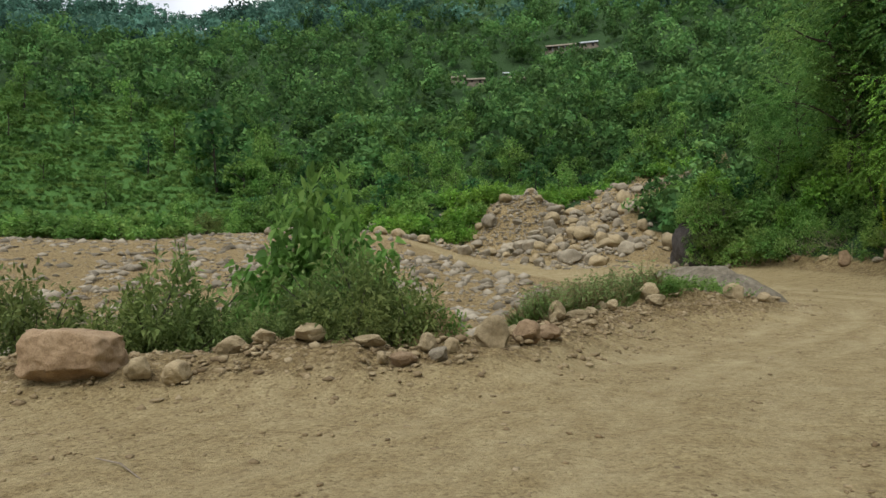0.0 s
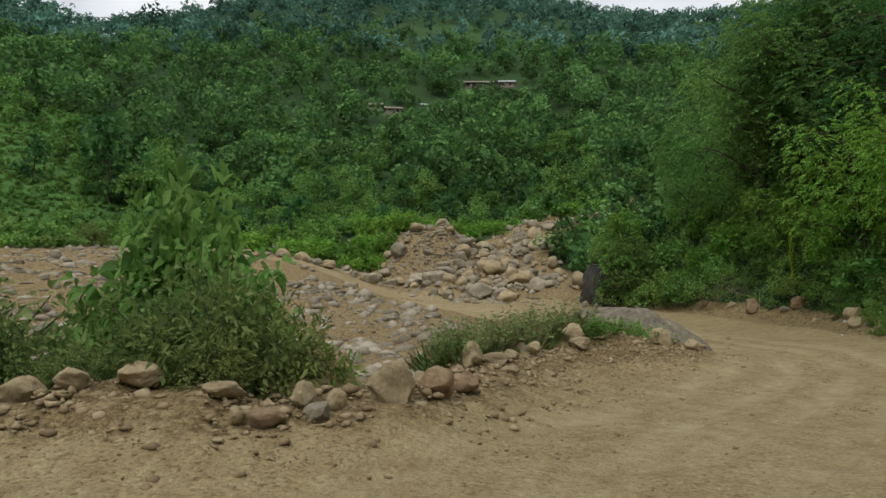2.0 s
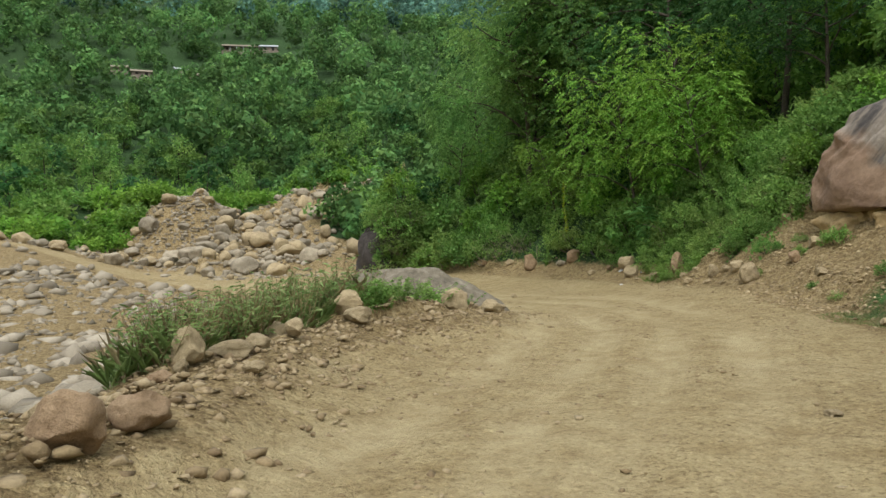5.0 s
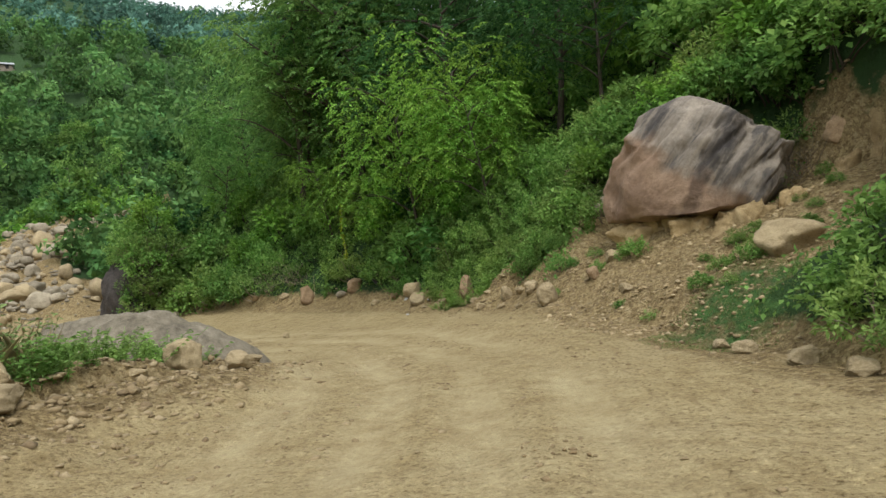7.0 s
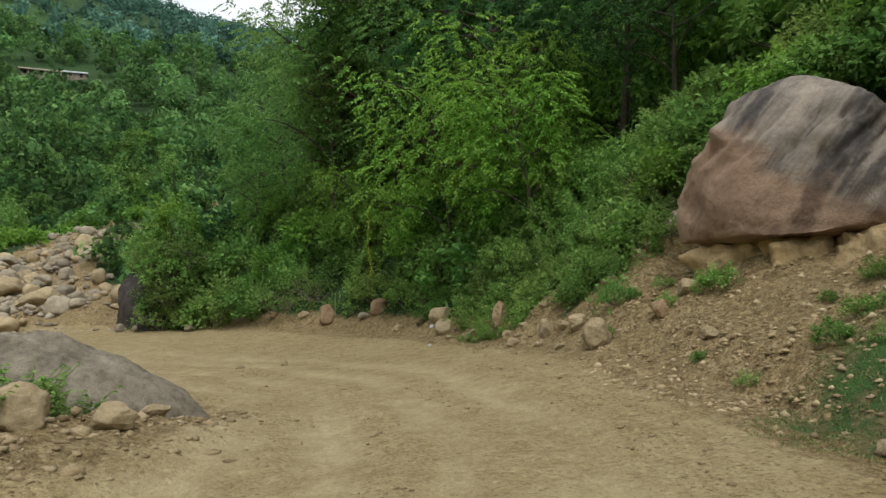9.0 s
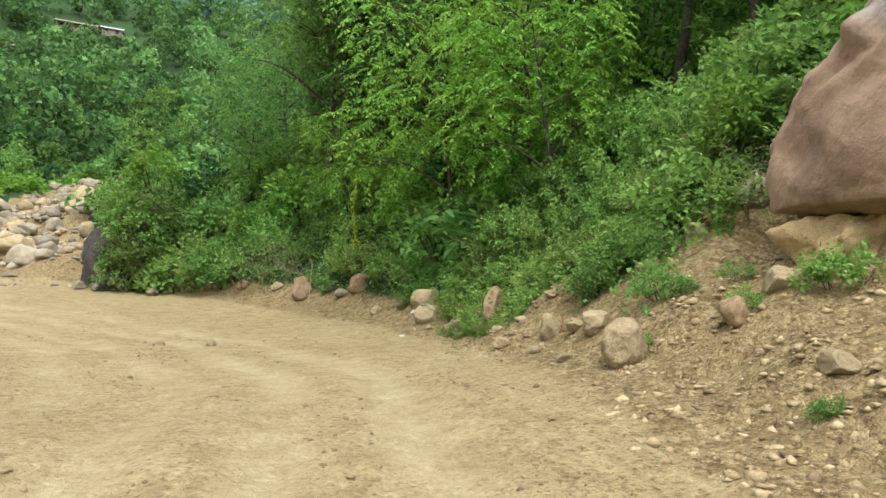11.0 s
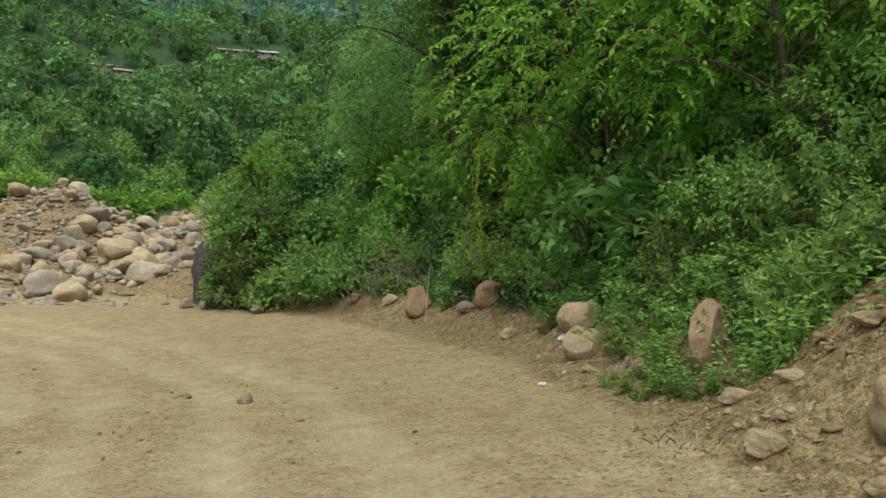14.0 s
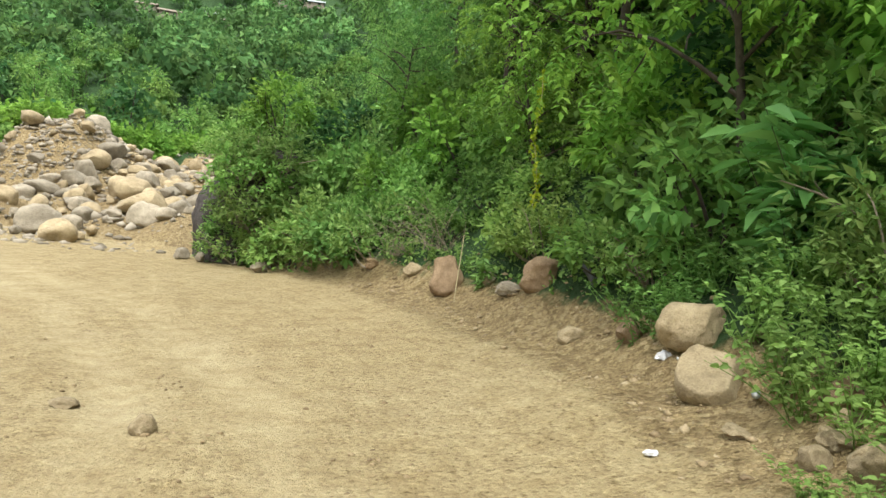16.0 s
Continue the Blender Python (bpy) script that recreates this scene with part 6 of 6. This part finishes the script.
for i in range(len(x)):
    d = near_line(x[i:i + 1], y[i:i + 1], FORD)[0][0]
    if d > 6 and math.hypot(x[i] - 0.3, y[i] - 87) > 7 and n < 170:
        n += 1
        grow(SHORE[0 if (wood_rng.random() < 0.6 and x[i] > -25) else 1], x[i], y[i], wood_rng.uniform(1.2, 2.6), wood_rng.uniform(0, 6.28), wood_rng.uniform(0.8, 1.1), 0.2, "bushes below the hillside")
grow(MID[1], -56.6, 133.5, 2.1, 0.0, 1.0, 0.3, "trees below the hillside")
for az, r, k, s in [(-35, 150, 0, 0.9), (-31, 140, 2, 0.8), (-28, 155, 1, 1.1), (-37, 172, 0, 1.2), (-33, 185, 1, 1.3), (-26, 170, 0, 1.3), (-29, 190, 2, 1.3), (-21, 138, 0, 1.3), (-19.5, 150, 2, 1.4), (-24.5, 150, 0, 1.2), (-36, 192, 2, 1.4), (-30, 130, 0, 0.6), (-25.5, 131, 2, 0.8)]:
    grow(MID[k], r * math.sin(radians(az)), r * math.cos(radians(az)), s, None, 1.0, 0.3, "trees of the terraces")
for x, y, s in [(-2, 99, 2.6), (2, 101, 2.8), (6, 100, 2.4), (-7, 100, 2.4), (-4.6, 87.5, 1.5), (-6.2, 89.5, 1.9), (-4.0, 91.5, 2.0), (-7.6, 86.4, 1.6), (-5.4, 94, 2.2), (-0.5, 95.5, 2.2), (-9, 91, 2.1), (3.5, 96.5, 1.8), (5.2, 97.8, 2.0), (6.0, 102, 2.4), (11, 106, 2.4), (9, 111, 2.6), (16.5, 114, 2.4), (20, 117, 2.6), (14, 112, 2.2), (27, 121, 2.6), (25, 119, 2.4), (19, 122, 2.8), (4, 106, 2.4), (33, 119, 2.6), (30, 112.5, 2.0)]:
    grow(SHORE[0], x, y, s, None, 1.0, 0.2, "bushes below the hillside")

# ---- huts on the mountainside ----
M_WALL = plain_material("mud_wall", (0.15, 0.12, 0.09), (0.25, 0.21, 0.16), 1.5, 0.95)
M_THATCH = plain_material("weathered_thatch", (0.17, 0.14, 0.1), (0.32, 0.27, 0.2), 3.0, 0.95)
M_TIN = plain_material("pale_tin", (0.4, 0.42, 0.44), (0.58, 0.6, 0.61), 0.8, 0.45, 0.2)
# near-black colour for the shade inside hut openings; the wall behind is solid
M_OPENING_SHADE = plain_material("painted_interior_shade", (0.015, 0.013, 0.012), (0.03, 0.026, 0.022), 3.0, 0.9)


def box_mesh(name, x0, x1, y0, y1, z0, z1, mat):
    bm = bmesh.new()
    bmesh.ops.create_cube(bm, size=1)
    for v in bm.verts:
        v.co = Vector((x0 + (v.co.x + 0.5) * (x1 - x0), y0 + (v.co.y + 0.5) * (y1 - y0), z0 + (v.co.z + 0.5) * (z1 - z0)))
    bmesh.ops.bevel(bm, geom=bm.edges[:], offset=0.02, segments=1, affect="EDGES")
    me = bpy.data.meshes.new(name)
    bm.to_mesh(me)
    bm.free()
    me.materials.append(mat)
    return me


def roof_mesh(w, d, rise, eave, mat, name="roof"):
    """A pitched roof with thickness, its ridge along x."""
    bm = bmesh.new()
    prof = [(-d / 2 - eave, -0.25), (0, rise), (d / 2 + eave, -0.25), (d / 2 + eave, -0.05), (0, rise + 0.22), (-d / 2 - eave, -0.05)]
    a = [bm.verts.new((-w / 2 - eave, y, z)) for y, z in prof]
    b = [bm.verts.new((w / 2 + eave, y, z)) for y, z in prof]
    n = len(prof)
    for i in range(n):
        j = (i + 1) % n
        bm.faces.new((a[i], a[j], b[j], b[i]))
    bm.faces.new((a[0], a[5], a[4], a[1]))
    bm.faces.new((a[1], a[4], a[3], a[2]))
    bm.faces.new((b[1], b[4], b[5], b[0]))
    bm.faces.new((b[2], b[3], b[4], b[1]))
    bmesh.ops.recalc_face_normals(bm, faces=bm.faces)
    me = bpy.data.meshes.new(name)
    bm.to_mesh(me)
    bm.free()
    me.materials.append(mat)
    return me


def hut(x, y, w, d, h, roof, label, turn=0.0, posts=0):
    top = new("hut")
    z = min(ground_z(x + a * w / 2, y + b * d / 2) for a in (-1, 1) for b in (-1, 1))
    hi = max(ground_z(x + a * w / 2, y + b * d / 2) for a in (-1, 1) for b in (-1, 1))
    part("plinth", box_mesh("plinth", -w / 2 - 0.4, w / 2 + 0.4, -d / 2 - 0.6, d / 2 + 0.4, -0.6, 0.35 * (hi - z), M_WALL), top)
    z0 = 0.35 * (hi - z)
    part("wall", box_mesh("wall", -w / 2, w / 2, -d / 2 + (1.2 if posts else 0), d / 2, z0, z0 + h, M_WALL), top)
    front = -d / 2 + (1.2 if posts else 0)
    n = max(2, int(w / 2.4))
    for i in range(n):
        cx = -w / 2 + (i + 0.5) * w / n
        if i == n // 2:
            part("door", box_mesh("door", cx - 0.45, cx + 0.45, front - 0.05, front + 0.1, z0, z0 + h - 0.1, M_OPENING_SHADE), top, "dark panel painting the shade of an open doorway")
        else:
            part("window", box_mesh("window", cx - 0.4, cx + 0.4, front - 0.05, front + 0.1, z0 + 0.5 * h, z0 + 0.9 * h, M_OPENING_SHADE), top, "dark panel painting the shade of an unglazed window")
    for i in range(posts):
        cx = -w / 2 + 0.15 + i * (w - 0.3) / (posts - 1)
        part("post", box_mesh("post", cx - 0.11, cx + 0.11, -d / 2 - 0.1, -d / 2 + 0.12, z0, z0 + h, M_TIN), top, "pale veranda post")
    ob = part("roof", roof_mesh(w, d, d * 0.22, 0.5, roof), top)
    ob.location.z = z0 + h + 0.2
    top.matrix_world = Matrix.Translation((x, y, z)) @ Matrix.Rotation(radians(turn), 4, "Z")
    return tagged(top, label, "hut", "huts of the hill village")


hut(4.5, 241.5, 3.4, 2.4, 1.3, M_TIN, "small hut with a shining tin roof", 8)
hut(6.6, 233.5, 7.0, 3.0, 1.4, M_THATCH, "brown thatched hut on the hillside", 6)
hut(-13.5, 243.0, 5.0, 3.0, 1.4, M_THATCH, "low thatched hut among the trees", -5)
hut(-7.0, 239.5, 5.5, 3.0, 1.4, M_THATCH, "weathered brown hut among the trees", 4)
hut(24.6, 257.5, 11.5, 3.4, 1.7, M_THATCH, "long pale house with a posted veranda", -4, 6)
hut(34.2, 256.0, 6.0, 2.8, 1.5, M_TIN, "hut with a pale tin roof on the terraces", -6)
# ---- small things by the track ----
M_PIPE = plain_material("black_plastic_pipe", (0.018, 0.018, 0.02), (0.05, 0.05, 0.052), 6.0, 0.5)
M_CANE = plain_material("dry_cane", (0.34, 0.28, 0.15), (0.5, 0.43, 0.25), 20.0, 0.8)
M_PLASTIC = plain_material("white_plastic", (0.5, 0.5, 0.48), (0.68, 0.68, 0.66), 14.0, 0.35)
M_BOTTLE = plain_material("grey_plastic", (0.3, 0.33, 0.34), (0.5, 0.54, 0.55), 18.0, 0.2)
M_LIMEVINE = leaf_material("yellow_vine_leaves", (0.24, 0.34, 0.02), (0.34, 0.45, 0.03), (0.45, 0.55, 0.06))


def rod(name, pts, radii, mat, label, category, sides=8, smooth=True):
    return tagged(new(name, mesh_np(name, *tube_arrays(np.array(pts, float), radii, sides), mat, smooth)), label, category)


def over(x, y, dz):
    return (x, y, ground_z(x, y) + dz)


rod("water_pipe", [over(23.15, 42.0, 0.35), over(23.0, 41.2, 0.25), over(22.85, 40.2, 0.2), over(22.7, 39.2, 0.16), over(22.62, 38.7, 0.02)], [0.075] * 5, M_PIPE, "black plastic water pipe running down through the bushes", "pipe", 10)
rod("cane", [over(21.2, 43.0, -0.1), over(21.3, 43.1, 0.7), over(21.45, 43.3, 1.5)], [0.014, 0.012, 0.008], M_CANE, "thin dry cane leaning beside a boulder", "cane", 5)
rod("wire", [over(22.62, 38.9, 0.55), over(22.75, 37.6, 0.62), over(22.9, 36.2, 0.8)], [0.009] * 3, M_CANE, "pale wire stretched low through the bushes", "wire", 5)
rod("stick", [over(-4.5, 4.35, 0.02), over(-4.1, 4.1, 0.05), over(-3.7, 3.76, 0.02)], [0.009, 0.011, 0.007], M_TWIG, "dry stick lying on the track", "stick", 6)

# dry scrub over the boulder
dry_rng = np.random.default_rng(91)
for x, y, s in [(22.3, 21.2, 1.2), (22.4, 18.6, 1.1), (22.7, 17.9, 1.0), (22.6, 19.6, 1.2), (21.9, 22.3, 1.0), (23.0, 17.6, 0.9), (21.7, 46.0, 1.1), (20.9, 47.8, 1.0)]:
    twigs = []
    for _ in range(46):
        a = np.array([dry_rng.normal(0, 0.25), dry_rng.normal(0, 0.25), 0])
        b = a + np.array([dry_rng.normal(-0.5, 0.7), dry_rng.normal(-0.1, 0.7), abs(dry_rng.normal(0.7, 0.4))])
        twigs.append(tube_arrays(bend(a, b * s, dry_rng, 5, 0.15, 0.12), np.linspace(0.009, 0.003, 5), 3))
    ob = new("dry_scrub", mesh_np("dry_scrub", *join(twigs), M_TWIG))
    ob.location = over(x, y, 0.0)
    tagged(ob, "tangle of dry leafless brown twigs", "scrub", kind="stuff")

# hanging vine
vr = np.random.default_rng(17)
t = np.linspace(0, 1, 150)
vx, vy, vz = 22.2 + 0.05 * np.sin(t * 9), 41.0 + 0.0 * t, 3.4 + 2.9 * t
v, f = leaf_arrays(np.stack([vx, vy, vz], 1) + vr.normal(0, 0.04, (150, 3)), vr.normal(0, 1, (150, 3)) + np.array([0, 0, -0.8]), vr.uniform(0.08, 0.16, 150), vr.uniform(0.03, 0.05, 150), vr)
vine = new("vine")
part("vine_stem", mesh_np("vine_stem", *tube_arrays(np.stack([vx, vy, vz], 1)[::10], [0.008] * 15, 4), M_CANE), vine)
part("foliage", mesh_np("foliage", v, f, M_LIMEVINE), vine)
tagged(vine, "thin yellow-green vine hanging from the trees", "vine")


def crumpled(name, size, mat, label, category, place, seed):
    """A crumpled hollow bag or film."""
    bm = bmesh.new()
    bmesh.ops.create_icosphere(bm, subdivisions=3, radius=0.5)
    o = Vector((seed, seed * 2, 0))
    for v in bm.verts:
        p = v.co.copy()
        p *= 1 + 0.45 * noise.noise(p * 4 + o) + 0.2 * noise.noise(p * 9 + o)
        v.co = Vector((p.x * size[0], p.y * size[1], max(p.z, -0.25) * size[2]))
    me = bpy.data.meshes.new(name)
    bm.to_mesh(me)
    bm.free()
    me.materials.append(mat)
    ob = new(name, me)
    ob.location = place
    return tagged(ob, label, category)


crumpled("plastic_bag", (0.26, 0.18, 0.16), M_PLASTIC, "crumpled white plastic bag beside a boulder", "litter", over(21.6, 34.95, 0.05), 1.3)
crumpled("plastic_wrapper", (0.14, 0.1, 0.06), M_PLASTIC, "torn white wrapper on the gritty verge", "litter", over(19.85, 32.5, 0.02), 4.1)
crumpled("plastic_wrapper", (0.11, 0.08, 0.06), M_PLASTIC, "torn white wrapper among the stones", "litter", over(20.5, 30.25, 0.03), 6.2)


def bottle(x, y, turn, label):
    """A plastic drink bottle on its side."""
    prof = [(0.0, 0.0), (0.038, 0.004), (0.042, 0.02), (0.04, 0.07), (0.043, 0.1), (0.04, 0.15), (0.043, 0.18), (0.036, 0.21), (0.018, 0.245), (0.014, 0.25), (0.014, 0.262)]
    pts = np.array([(0, h, 0) for _, h in prof]) + np.array([0, 0, 0])
    top = new("bottle")
    part("body", mesh_np("body", *tube_arrays(pts + np.linspace(0, 1e-5, len(pts))[:, None], [max(r, 0.002) for r, _ in prof], 14), M_BOTTLE, True), top)
    part("cap", mesh_np("cap", *tube_arrays(np.array([(0, 0.258, 0), (0, 0.26, 0), (0, 0.278, 0), (0, 0.279, 0)], float), [0.004, 0.017, 0.017, 0.002], 12), M_PLASTIC, True), top, "white screw cap")
    top.matrix_world = Matrix.Translation(over(x, y, 0.045)) @ Matrix.Rotation(turn, 4, "Z") @ Matrix.Rotation(0.1, 4, "X")
    return tagged(top, label, "bottle")


bottle(21.62, 34.25, 1.2, "empty crushed plastic bottle between boulders")
bottle(21.3, 32.9, 2.4, "empty plastic bottle among the verge stones")
